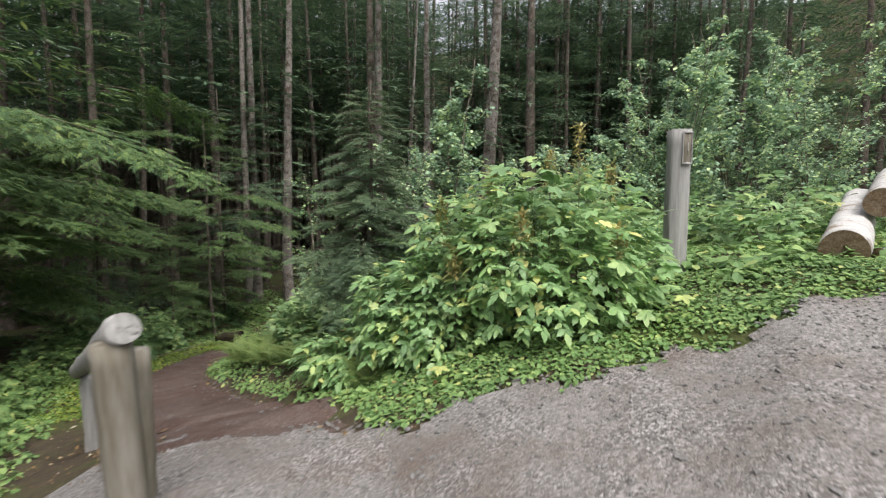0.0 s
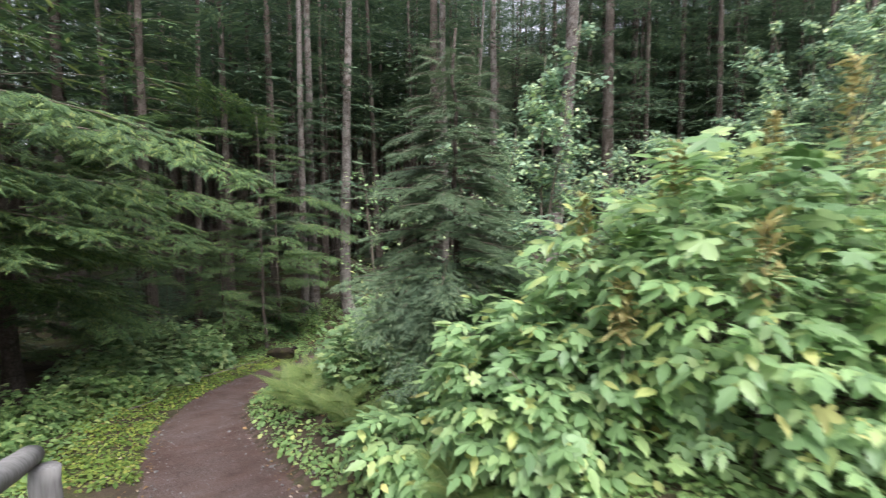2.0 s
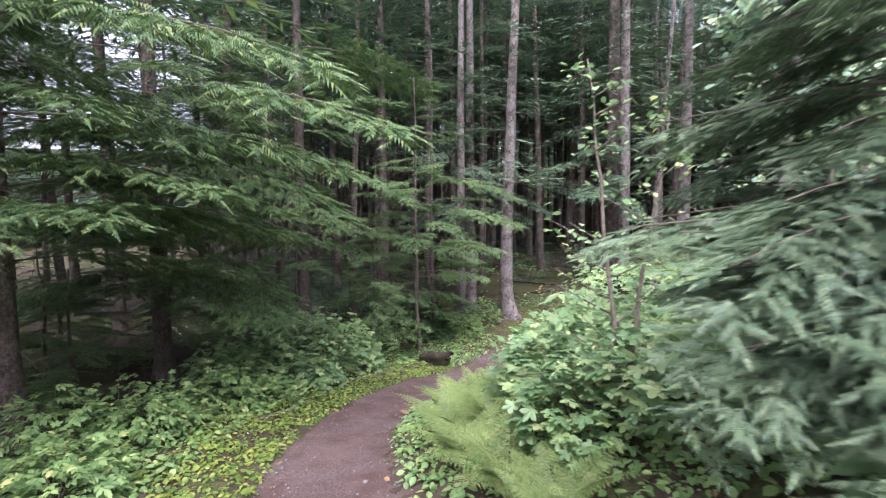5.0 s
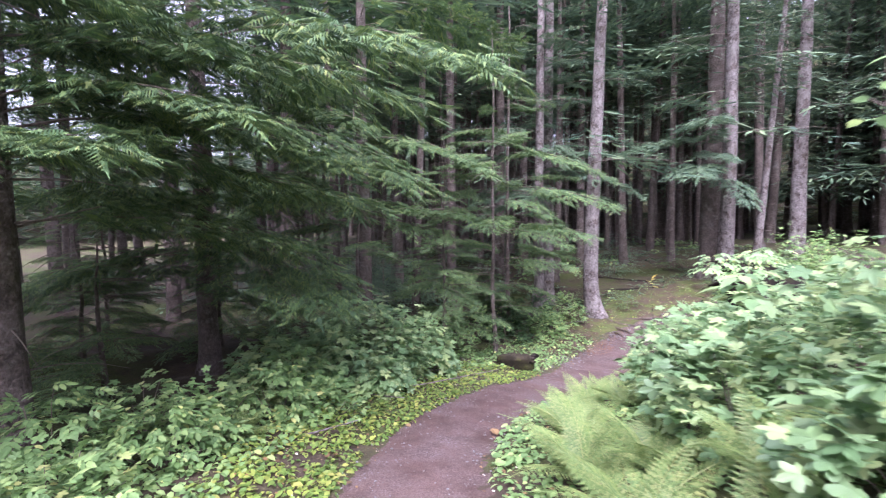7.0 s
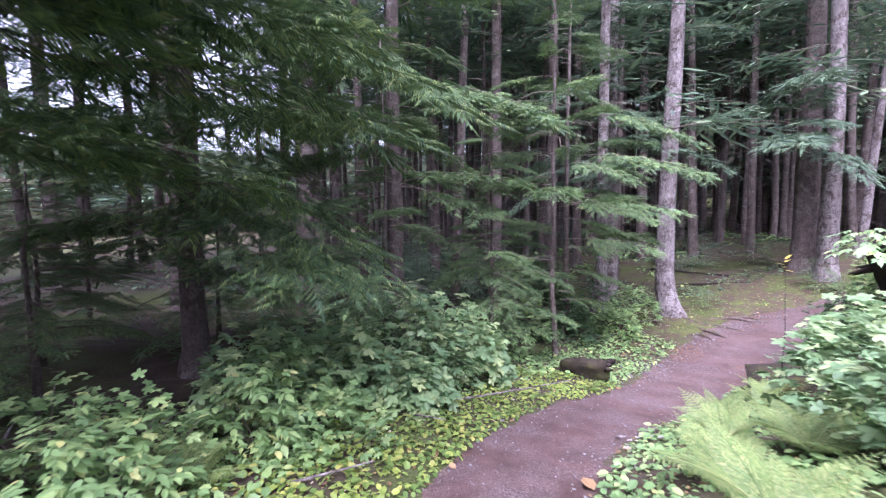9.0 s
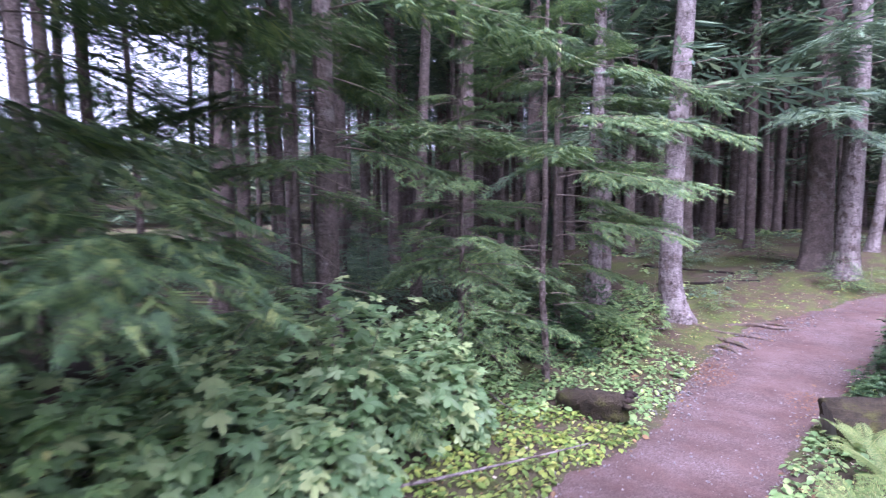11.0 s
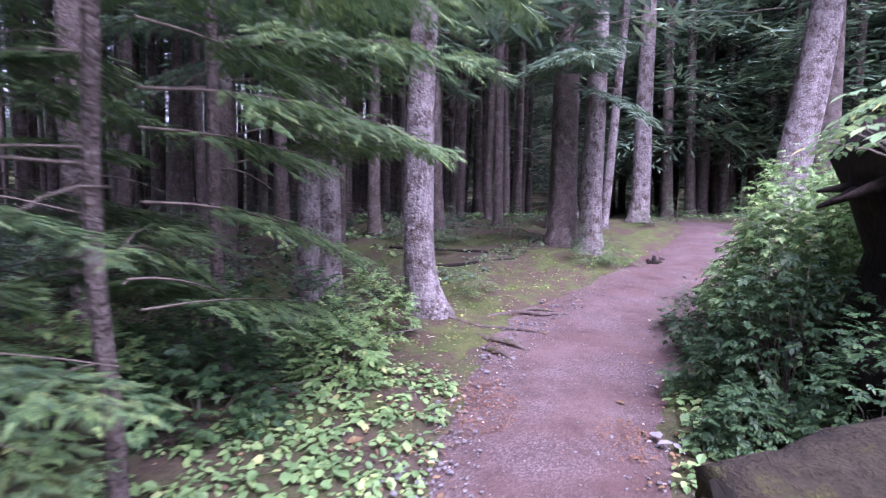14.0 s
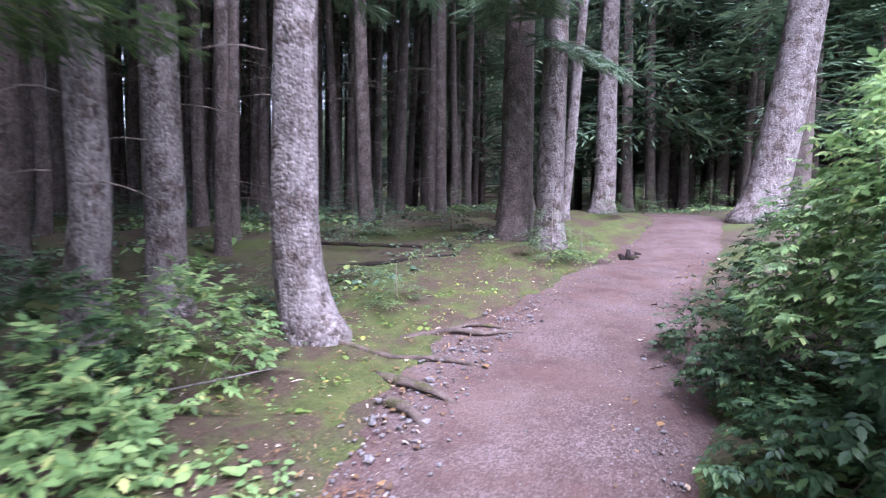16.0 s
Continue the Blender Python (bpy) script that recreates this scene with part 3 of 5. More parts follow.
tree(1.56, 23.1, 20, 0.36, "thick conifer leaning over the trail with pale bark", 36, lean=(0.2, -0.05, 5.0), crown=conifer_crown(4.8, 18, 3.0, 50, BOUGHS_COARSE, 36), needles=NEEDLE_SHADED, twigs=8, twig_from=2.5, sides=18)
tree(4.8, 26.5, 20, 0.34, "thick brown conifer trunk beyond the trail", 41, BARK_DARK, crown=conifer_crown(5, 18, 3.0, 40, BOUGHS_COARSE, 41), needles=NEEDLE_SHADED, twigs=8, twig_from=2.5)
tree(-7.18, 18.4, 18, 0.17, PALE, 37, crown=conifer_crown(2.9, 8, 2.4, 22, BOUGHS_SHORT, 37), needles=NEEDLE_SHADED, twigs=12, sides=18)
tree(-7.1, 17.15, 18, 0.13, PALE, 38, crown=conifer_crown(2.9, 8, 2.2, 20, BOUGHS_SHORT, 38), needles=NEEDLE_SHADED, twigs=12)
tree(-8.8, 18.6, 18, 0.16, "conifer with dark bark and dead lower branches", 39, BARK_DARK, crown=conifer_crown(3.0, 17, 2.4, 40, BOUGHS_COARSE, 39), needles=NEEDLE_SHADED, twigs=16)
tree(-6.75, 13.9, 6.5, 0.045, "thin suppressed hemlock with drooping boughs and a bare stem", 40, BARK_DARK, crown=conifer_crown(0.8, 6.2, 1.9, 42, BOUGHS, 40), needles=NEEDLE, twigs=12, twig_from=0.4, sides=8, flare=0.2)
tree(-7.2, 15.6, 7.5, 0.06, "slim hemlock with a long bough reaching to the trail", 42, BARK_DARK, crown=conifer_crown(1.5, 7, 2.0, 18, BOUGHS, 42, (-150, 60), extra=((-7, 3.4, 2.3), (-20, 2.6, 2.0), (20, 4.2, 2.2))), needles=NEEDLE, twigs=12, twig_from=0.4, sides=8, flare=0.2)

# hemlocks to the left of the trail, whose low boughs hang out towards it
OUTER = {51: ((35, 3.6, 3.4), (12, 4.6, 3.6), (55, 2.6, 3.0)), 52: ((4, 3.7, 3.3), (2, 4.8, 4.3), (-15, 2.0, 2.8), (-6, 2.9, 3.0)), 55: ((32, 6.6, 2.8), (0, 4.0, 2.6))}
for x, y, h, reach, low, n, seed in ((-8.1, 6.7, 15, 2.6, 1.9, 62, 51), (-9.3, 9.3, 15, 2.8, 1.0, 62, 52), (-7.9, 3.6, 15, 2.6, 1.0, 60, 53),
                                     (-12.4, 6.6, 17, 2.6, 2.2, 22, 54), (-8.9, 12.4, 13, 2.4, 2.2, 34, 55), (-6.6, 1.2, 14, 2.4, 0.4, 36, 57),
                                     (-8.1, 11.1, 4.2, 1.4, 0.4, 26, 63), (-7.5, 13.1, 3.4, 1.3, 0.4, 24, 64), (-8.6, 15.0, 4.5, 1.5, 0.5, 26, 65),
                                     (-9.0, 7.8, 1.9, 0.9, 0.1, 30, 66), (-9.9, 6.2, 2.4, 1.1, 0.1, 32, 67), (-10.7, 8.2, 2.2, 1.1, 0.1, 30, 68), (-8.9, 5.0, 1.7, 0.9, 0.1, 28, 69), (-10.4, 10.2, 2.4, 1.1, 0.1, 30, 75), (-12.2, 9.2, 2.8, 1.2, 0.1, 30, 76)):
    if h > 6:
        lower, upper = conifer_crown(low, 5.6, reach, int(n * 0.62), BOUGHS, seed, top_taper=0.15, extra=OUTER.get(seed, ())), conifer_crown(5.6, h * 0.8, reach * 0.9, 30, BOUGHS_COARSE, seed + 100)
        crown = join([lower[0], upper[0]]), join([lower[1], upper[1]])
    else:
        crown = conifer_crown(low, h * 0.95, reach, n, BOUGHS_SHORT, seed, top_taper=0.7)
    tree(x, y, h, 0.14 if h > 6 else 0.035, "hemlock with low drooping feathery green boughs" if h > 6 else "young hemlock with short feathery boughs", seed, BARK_DARK, crown=crown, needles=NEEDLE, twigs=14, twig_from=0.5, group="hemlocks along the trail")

# ---- the wood behind: straight trunks, dark, with thin crowns ----
protos = []
for i in range(5):
    t = thing("forest_conifer", 0, 0, -60, "slender dark conifer trunk deep in the wood", "tree", "trees of the wood")
    part("trunk", trunk_geo(17, 0.1 + 0.018 * i, (0.01 * i - 0.015, 0.01), 0.0, 90 + i, 10, 0.4), BARK_DARK, t)
    leaves, limbs = conifer_crown(6.0 if i < 3 else 2.0, 16, 2.7, 38 if i < 3 else 60, BOUGHS_COARSE, 70 + i, top_taper=0.45)
    part("crown", leaves, NEEDLE_SHADED, t, smooth=False)
    part("dead_branchwork", dead_twigs(0.6, 6, 0.15, 16, 1.0, 95 + i), TWIG, t)["kind"] = "stuff"
    protos.append(t)
spots = [(o.location.x, o.location.y) for o in scene.objects if o.name.startswith("conifer")]
tries, placed = np.concatenate([rng.uniform((-15, 19), (3, 37), (150, 2)), rng.uniform((-36, 2), (30, 50), (4000, 2))]), 0
for x, y in tries:
    d, _ = trail_at(x, y)
    if placed >= 360 or abs(d[0]) < 2.4 or (d[0] > 0 and y < 29 + 0.4 * max(x - 4, 0)) or (x > -11 and y < 12.5) or (x < -22 - 0.5 * max(y - 18, 0)) or (d[0] < 0 and y < 1):
        continue
    if (x > -7.5 and x < -2 and y < 23) or min((x - a) ** 2 + (y - b) ** 2 for a, b in spots) < 1.3:
        continue
    spots.append((x, y))
    s = rng.uniform(0.75, 1.25) if y < 28 else rng.uniform(1.05, 1.45)
    k = int(rng.integers(3, 5)) if (y > 38 and -6 < x < 8) or x > 3 else int(rng.integers(0, 3))
    c = copy_thing(protos[k], pose(x, y, float(height(x, y)) - 0.05, rng.normal(0, 1.2), rng.normal(0, 1.2), rng.uniform(0, 360)) @ Matrix.Diagonal((s, s, s, 1)))
    placed += 1
for x, y, k, s in ((-5.0, 33.5, 3, 1.3), (-1.0, 34.5, 4, 1.35), (3.2, 33.5, 4, 1.35), (7.6, 32.5, 3, 1.3), (12.0, 31.0, 4, 1.3), (17.0, 28.0, 3, 1.25), (21.0, 24.0, 4, 1.25), (5.4, 35.0, 4, 1.4), (9.6, 36.0, 3, 1.4), (11.0, 34.0, 4, 1.2), (14.5, 34.5, 3, 1.4), (18.5, 33.0, 4, 1.35), (22.0, 31.0, 3, 1.4), (25.0, 28.0, 4, 1.4), (28.0, 25.0, 3, 1.4)):
    copy_thing(protos[k], pose(x, y, float(height(x, y)) - 0.05, 0, 0, 40 * x) @ Matrix.Diagonal((s, s, s, 1)))
for t in protos:
    for o in (*t.children_recursive, t):
        bpy.data.objects.remove(o)

# ---- shrubs and herbs ----
TRIO = trio()
PINNATE = spread(LEAFLET, poses(np.array([(0.5, 0, 0), (0.32, 0, 0), (0.32, 0, 0), (0.1, 0, 0), (0.1, 0, 0)]), 0, 0.1, np.radians([0, 55, -55, 65, -65]), [0.6, 0.5, 0.5, 0.42, 0.42]))


def dome(n, rx, ry, h, seed, shell=0.3, low=0.02):
    """Points and outward angles on the outer shell of a lumpy dome, and how far out each lies."""
    r0 = np.random.default_rng(seed)
    az = r0.uniform(0, 2 * np.pi, n)
    el = np.arcsin(r0.uniform(low, 1, n))
    k = (1 - shell * r0.random(n) ** 1.6) * (1 + 0.16 * np.sin(az * 3 + seed) * np.cos(el * 4 + seed) + 0.1 * np.sin(az * 7 - seed + el * 5))
    p = np.stack([rx * k * np.cos(el) * np.cos(az), ry * k * np.cos(el) * np.sin(az), h * k * np.sin(el)], -1)
    return p, az, el, k


def stems_to(points, spread_at=0.25, r=0.006, seed=0):
    """Thin stems from the foot of a shrub up to some of its leaves."""
    r0 = np.random.default_rng(seed)
    out = []
    for p in points:
        foot = np.array([p[0] * spread_at, p[1] * spread_at, -0.06])
        t = np.linspace(0, 1, 6)[:, None]
        bend = np.array([p[0], p[1], 0]) * 0.25 * (t * t - t)
        out.append(tube(foot + (p - foot) * t + bend + r0.normal(0, 0.012, (6, 3)) * t, np.linspace(r, r * 0.45, 6), 4))
    return join(out)


def shrub(name, x, y, rx, ry, h, leaf, n, size, material, label, seed, stems=18, single=0, sink=0.0, category="shrub", group="", tilt=0.45, shell=0.3, low=0.02, rz=0.0):
    """A leafy shrub: stems, a mass of leaves, and some outer leaves as parts of their own."""
    r0 = np.random.default_rng(seed)
    t = thing(name, x, y, float(height(x, y)) - sink, label, category, group, rz)
    p, az, el, k = dome(n, rx, ry, h, seed, shell, low)
    m = poses(p, r0.normal(0, 0.3, n), tilt + r0.normal(0, 0.3, n) - 0.5 * np.sin(el), az + r0.normal(0, 0.7, n), size * r0.uniform(0.6, 1.15, n))
    order = np.argsort(-k)
    loose, rest = order[:single], order[single:]
    tagged(part("foliage", spread(leaf, m[rest]), material, t, smooth=False), kind="stuff")
    part("stem", stems_to(p[r0.choice(n, min(stems, n), False)], seed=seed), TWIG, t)["kind"] = "stuff"
    if single:
        me = mesh_of("leaf", *leaf, material, False)
        for i in loose:
            ob = new("leaf", me)
            ob.parent = t
            ob.matrix_basis = Matrix(m[i].tolist())
    return t


# the big berry bush beside the gravel pad, with its lower skirts
shrub("berry_bush", 0.9, 4.75, 1.2, 1.0, 1.35, PINNATE, 1450, 0.21, BUSH, "large yellow-green berry bush with pointed toothed leaves", 201, 40, 140, shell=0.35)
shrub("thimbleberry_shrub", 1.05, 4.65, 1.22, 1.0, 1.3, LOBED, 620, 0.2, BUSH, "thimbleberry shrub with broad pale lobed leaves grown through a berry bush", 206, 20, 40)
shrub("thimbleberry_shrub", 0.0, 4.6, 0.85, 0.75, 0.8, LOBED, 240, 0.17, BUSH, "low thimbleberry shrub with pale lobed leaves", 207, 12)
shrub("berry_bush", -0.1, 4.75, 0.75, 0.7, 0.85, PINNATE, 900, 0.21, BUSH, "lower green berry bush leaning against a taller one", 202, 25, 60)
shrub("berry_bush", 1.9, 6.5, 0.8, 0.8, 1.2, PINNATE, 500, 0.24, BUSH, "berry bush with yellowing leaves beside a wooden post", 203, 20)
shrub("berry_bush", -0.95, 4.95, 0.55, 0.5, 0.4, PINNATE, 300, 0.22, BUSH, "low berry shoots at the edge of the trail bank", 204, 16, 30)
shrub("berry_bush", -0.1, 5.7, 1.0, 0.8, 1.1, PINNATE, 500, 0.24, BUSH, "green berry bush behind a larger one", 205, 20)

# seed plumes that stand out of the bush
for i, (x, y, z, hgt) in enumerate(((1.25, 4.45, 1.55, 0.6), (1.05, 4.75, 1.5, 0.45), (0.45, 4.5, 1.35, 0.4), (0.0, 4.6, 1.05, 0.4), (1.7, 4.9, 1.4, 0.45), (0.65, 4.0, 1.0, 0.35), (1.5, 4.1, 0.9, 0.35), (0.1, 4.15, 0.75, 0.3))):
    r0 = np.random.default_rng(220 + i)
    t = thing("seed_plume", x, y, z, "dry yellow-brown seed plume standing in the bush", "seed head", "seed plumes")
    n = 110
    zz = r0.random(n) ** 0.8
    at = np.stack([r0.normal(0, 0.05, n) * (1.1 - zz), r0.normal(0, 0.05, n) * (1.1 - zz), hgt * zz], -1)
    part("plume", spread(LONG, poses(at, 0, r0.uniform(-1.2, 0.4, n), r0.uniform(0, 6.28, n), r0.uniform(0.05, 0.11, n))), PLUME, t, smooth=False)["kind"] = "stuff"
    part("stalk", tube([(0, 0, -0.9), (0.01, 0, -0.3), (0, 0, hgt)], [0.006, 0.005, 0.002], 5), TWIG, t)

# young fir between bush and trail
fir = thing("young_fir", -0.9, 5.85, float(height(-0.9, 5.85)), "young dark blue-green fir sapling with flat layered boughs", "tree")
leaves, limbs = conifer_crown(0.6, 3.0, 0.92, 210, BOUGHS_SHORT, 230, top_taper=0.8, up=-0.02)
part("crown", leaves, FIR, fir, smooth=False)
part("branchwork", limbs, TWIG, fir)["kind"] = "stuff"
part("trunk", trunk_geo(3.1, 0.04, (0.01, 0), 0.0, 231, 8, 0.3), BARK_DARK, fir)


def sapling(x, y, h, label, seed, n=900, size=0.085, spread_r=0.9, material=None, trunks=3):
    """A many-stemmed broad-leaved sapling with upright limbs and leaves along them."""
    r0 = np.random.default_rng(seed)
    t = thing("alder_sapling", x, y, float(height(x, y)) - 0.03, label, "tree", "alder saplings")
    limbs, at = [], []
    for i in range(trunks):
        a = r0.uniform(0, 6.28)
        u = np.linspace(0, 1, 10)
        p = np.stack([np.cos(a) * spread_r * 0.45 * u ** 1.3, np.sin(a) * spread_r * 0.45 * u ** 1.3, h * u * r0.uniform(0.8, 1.0)], -1) + r0.normal(0, 0.02, (10, 3)) * u[:, None]
        part("stem", tube(p, np.linspace(0.024, 0.005, 10), 6), TWIG, t)
        for j in range(16):
            k = r0.uniform(0.15, 0.98)
            o = np.array([np.interp(k, u, p[:, c]) for c in range(3)])
            b, ln = r0.uniform(0, 6.28), spread_r * r0.uniform(0.3, 0.75) * (1.15 - k)  + 0.12
            s = np.linspace(0, 1, 5)[:, None]
            q = o + np.array([math.cos(b), math.sin(b), 0.55]) * ln * s
            limbs.append(tube(q, np.linspace(0.007, 0.002, 5), 4))
            c = int(n / trunks / 16)
            v = r0.random((c, 1)) * 0.85 + 0.15
            at.append(o + np.array([math.cos(b), math.sin(b), 0.55]) * ln * v + r0.normal(0, 0.05, (c, 3)))
    at = np.concatenate(at)
    m = poses(at, r0.normal(0, 0.4, len(at)), r0.uniform(-0.3, 0.7, len(at)), r0.uniform(0, 6.28, len(at)), size * r0.uniform(0.6, 1.2, len(at)))
    part("foliage", spread(ROUND, m), material or SAPLING, t, smooth=False)["kind"] = "stuff"
    part("branchwork", join(limbs), TWIG, t)["kind"] = "stuff"
    return t


sapling(0.05, 8.4, 4.0, "tall alder sapling with round grey-green leaves", 241, 3400, 0.08, 1.1)
sapling(-0.7, 7.6, 2.6, "low bushy alder sapling with grey-green leaves", 242, 2300, 0.07, 1.1)
sapling(-1.85, 7.3, 2.6, "spindly sapling with pale yellow-green leaves", 243, 420, 0.06, 0.6, BUSH, 2)
sapling(1.0, 9.4, 2.6, "bushy alder sapling on the bank", 244, 1600, 0.07, 1.2)
for i, (x, y, h, r, n) in enumerate(((5.4, 11.5, 5.4, 2.5, 9500), (7.6, 12.5, 6.2, 2.7, 9500), (3.2, 11.4, 3.2, 1.7, 4000), (10.0, 13.0, 6.0, 2.7, 7000), (1.9, 13.0, 2.8, 1.6, 2800))):
    sapling(x, y, h, "wide grey-green willow thicket on the hillside", 250 + i, n, 0.1, r, None, 7)

# hillside herbs and shrubs right of the post
for i in range(34):
    r0 = np.random.default_rng(300 + i)
    x, y = r0.uniform(2.6, 10.5), r0.uniform(6.2, 10.5)
    shrub("thimbleberry_shrub", x, y, 0.75, 0.7, r0.uniform(0.6, 1.05), LOBED, 190, 0.2, MAPLE if i % 3 else BUSH, "hillside shrub with broad green and yellowing leaves", 300 + i, 8, group="hillside shrubs")
# the bank right of the trail
for i, (x, y, r, h) in enumerate(((-2.0, 7.3, 0.55, 0.6), (-1.2, 7.1, 0.7, 0.8), (-2.6, 8.6, 0.6, 0.7), (-1.7, 8.5, 0.8, 0.9), (-0.8, 8.7, 0.8, 1.0), (-2.9, 9.9, 0.6, 0.8), (-2.1, 10.1, 0.8, 1.0), (-3.2, 11.3, 0.6, 0.9),
                                  (-2.3, 11.6, 0.8, 1.1), (-1.3, 10.6, 0.8, 1.0), (-2.9, 12.5, 0.6, 0.95), (-1.3, 12.4, 0.9, 1.1), (-1.9, 13.4, 0.8, 0.9), (-0.3, 10.2, 0.9, 1.0))):
    shrub("thimbleberry_shrub", x, y, r, r, h, LOBED, 520, 0.15, MAPLE, "thimbleberry shrub with broad pale green lobed leaves", 340 + i, 10, 12 if i < 5 else 0, group="shrubs on the bank", tilt=0.25)
# broad-leaved shrubs left of the trail
for i, (x, y, r, h) in enumerate(((-7.1, 10.75, 0.6, 1.1), (-7.8, 11.1, 0.65, 1.1), (-6.9, 11.6, 0.45, 0.8), (-7.5, 12.1, 0.55, 0.9), (-7.9, 9.9, 0.55, 0.8), (-7.3, 9.9, 0.55, 0.8), (-7.6, 9.0, 0.6, 0.75), (-6.75, 10.1, 0.4, 0.5))):
    shrub("thimbleberry_shrub", x, y, r, r, h, LOBED, 420, 0.16, MAPLE, "broad-leaved shrub with drooping blue-green lobed leaves", 360 + i, 12, 40 if i == 0 else 0, group="shrubs along the trail", tilt=0.5)
# Every other huckleberry gets the leaf colour with shade put into it.
for i, (x, y, r, h) in enumerate(((-6.3, 17.0, 0.55, 0.75), (-6.9, 16.4, 0.6, 0.8), (-6.3, 15.8, 0.45, 0.55), (-7.3, 15.4, 0.6, 0.8), (-7.9, 16.2, 0.6, 0.8), (-6.9, 14.8, 0.5, 0.6), (-7.6, 14.3, 0.6, 0.8))):
    shrub("huckleberry_shrub", x, y, r, r, h, PINNATE, 470, 0.12, SHADE_LEAF if i % 2 else COVER, "huckleberry shrub with small dull green leaves", 370 + i, 12, group="low shrubs by the trees", tilt=0.2)
# the high shrub that overhangs the trail on the right, shade put into its leaf colours
for i, (x, y, r, h) in enumerate(((-2.3, 16.2, 0.75, 1.6), (-1.7, 15.7, 0.9, 1.9), (-1.0, 16.9, 0.9, 1.8), (-1.5, 18.0, 0.6, 1.0), (-2.95, 15.3, 0.5, 1.1))):
    shrub("berry_bush", x, y, r, r, h, PINNATE, 3200 if i < 3 else 1000, 0.1, COVER if i < 3 else SHADE_LEAF, "tall berry bush overhanging the trail, its green leaves darkened for shade", 380 + i, 22, 40 if i == 0 else 0, group="bushes by the stump", low=0.2 if i < 3 else 0.1)
# low shrubs in the hollow by the stump, its deep shade put into their leaves
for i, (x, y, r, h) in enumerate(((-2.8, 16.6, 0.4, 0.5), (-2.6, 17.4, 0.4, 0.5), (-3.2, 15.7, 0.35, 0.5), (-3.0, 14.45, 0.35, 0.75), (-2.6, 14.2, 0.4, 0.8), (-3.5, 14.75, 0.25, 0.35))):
    shrub("low_shrub", x, y, r, r, h, PINNATE, 520, 0.08, SHADE_LEAF, "low green shrub at the trail edge, darkened for shade", 390 + i, 8, group="low shrubs at the trail edge", low=0.0)


# leafy shrubs at the left verge
for i, (x, y, r, h) in enumerate(((-7.0, 8.6, 0.5, 0.55), (-7.5, 9.3, 0.55, 0.65), (-6.7, 7.2, 0.5, 0.5), (-6.0, 6.0, 0.5, 0.45), (-7.2, 6.6, 0.5, 0.6), (-5.2, 4.9, 0.45, 0.45))):
    shrub("verge_shrub", x, y, r, r, h, PINNATE, 240, 0.16, COVER, "low leafy green shrub on the verge of the trail", 395 + i, 10, group="shrubs on the verge")
for i, (x, y, r, h) in enumerate(((-6.3, 6.3, 0.5, 0.5), (-6.9, 7.7, 0.5, 0.55), (-5.7, 5.4, 0.5, 0.4), (-6.5, 8.9, 0.4, 0.45), (-7.4, 7.4, 0.55, 0.6), (-4.6, 4.3, 0.45, 0.4))):
    shrub("verge_shrub", x, y, r, r, h, LOBED, 260, 0.1, COVER, "low herb with small lobed green leaves on the verge", 440 + i, 10, group="herbs on the verge", tilt=0.2)
herb = thing("tall_herb", -2.6, 9.45, float(height(-2.6, 9.45)), "tall herb with a whorl of pale pointed leaves", "herb")
part("stalk", tube([(0, 0, -0.05), (0.02, 0, 0.5), (0.0, 0.02, 1.15)], [0.01, 0.008, 0.004], 6), FERN, herb)
for i in range(9):
    part("leaf", PINNATE, MAPLE, herb, smooth=False, m=pose(0, 0.015, 0.85 + 0.03 * i, 0, 8, 137 * i) @ Matrix.Diagonal((0.34, 0.34, 0.34, 1)))
# Stalk added, its height fitted so the leaves show right from the camera.
yel = thing("yellow_sprig", -3.75, 13.1, float(height(-3.75, 13.1)), "a few bright yellow leaves on an added upright stalk", "herb")
part("stalk", tube([(0, 0, -0.05), (0.03, 0, 0.8), (0.0, 0.01, 1.62)], [0.006, 0.004, 0.002], 5), ROTTEN, yel)
for i in range(5):
    part("leaf", LEAFLET, YELLOW, yel, smooth=False, m=pose(0, 0.01, 1.5 + 0.03 * i, 0, 5 - 12 * i, 100 * i) @ Matrix.Diagonal((0.11, 0.11, 0.11, 1)))


# ---- ferns ----
def frond(n=19):
    """A fern frond along +x, 1 long, arching down at its tip."""
    u = np.linspace(0.12, 0.97, n)
    at, rz, sz = [], [], []
    for s in (1, -1):
        for k in u:
            at.append((k, 0, 0.35 * k - 0.5 * k * k))
            rz.append(s * 1.2)
            sz.append(0.22 * math.sin(math.pi * min(1, 0.25 + 0.78 * k)) + 0.02)
    leaves = spread((FEATHER[0] * (1, 0.85, 0.7), FEATHER[1]), poses(np.array(at), 0, 0.15, rz, sz))
    q = np.linspace(0, 1, 8)
    stalk = tube(np.stack([q, 0 * q, 0.35 * q - 0.5 * q * q], -1), np.linspace(0.007, 0.002, 8), 4)
    quads = stalk[1]
    return join([leaves, (stalk[0], np.concatenate([quads[:, :3], quads[:, [0, 2, 3]]]))])


FROND = mesh_of("frond", *frond(), FERN, False)


def fern(x, y, size, seed, count=8):
    r0 = np.random.default_rng(seed)
    t = thing("fern", x, y, float(height(x, y)), "light green fern with arching feathery fronds", "fern", "ferns by the trail")
    for i in range(count):
        ob = new("frond", FROND)
        ob.parent = t
        s = size * r0.uniform(0.75, 1.1)
        ob.matrix_basis = pose(0, 0, 0, r0.normal(0, 8), -r0.uniform(18, 50), 360 * i / count + r0.uniform(-15, 15)) @ Matrix.Diagonal((s, s, s, 1))
    return t


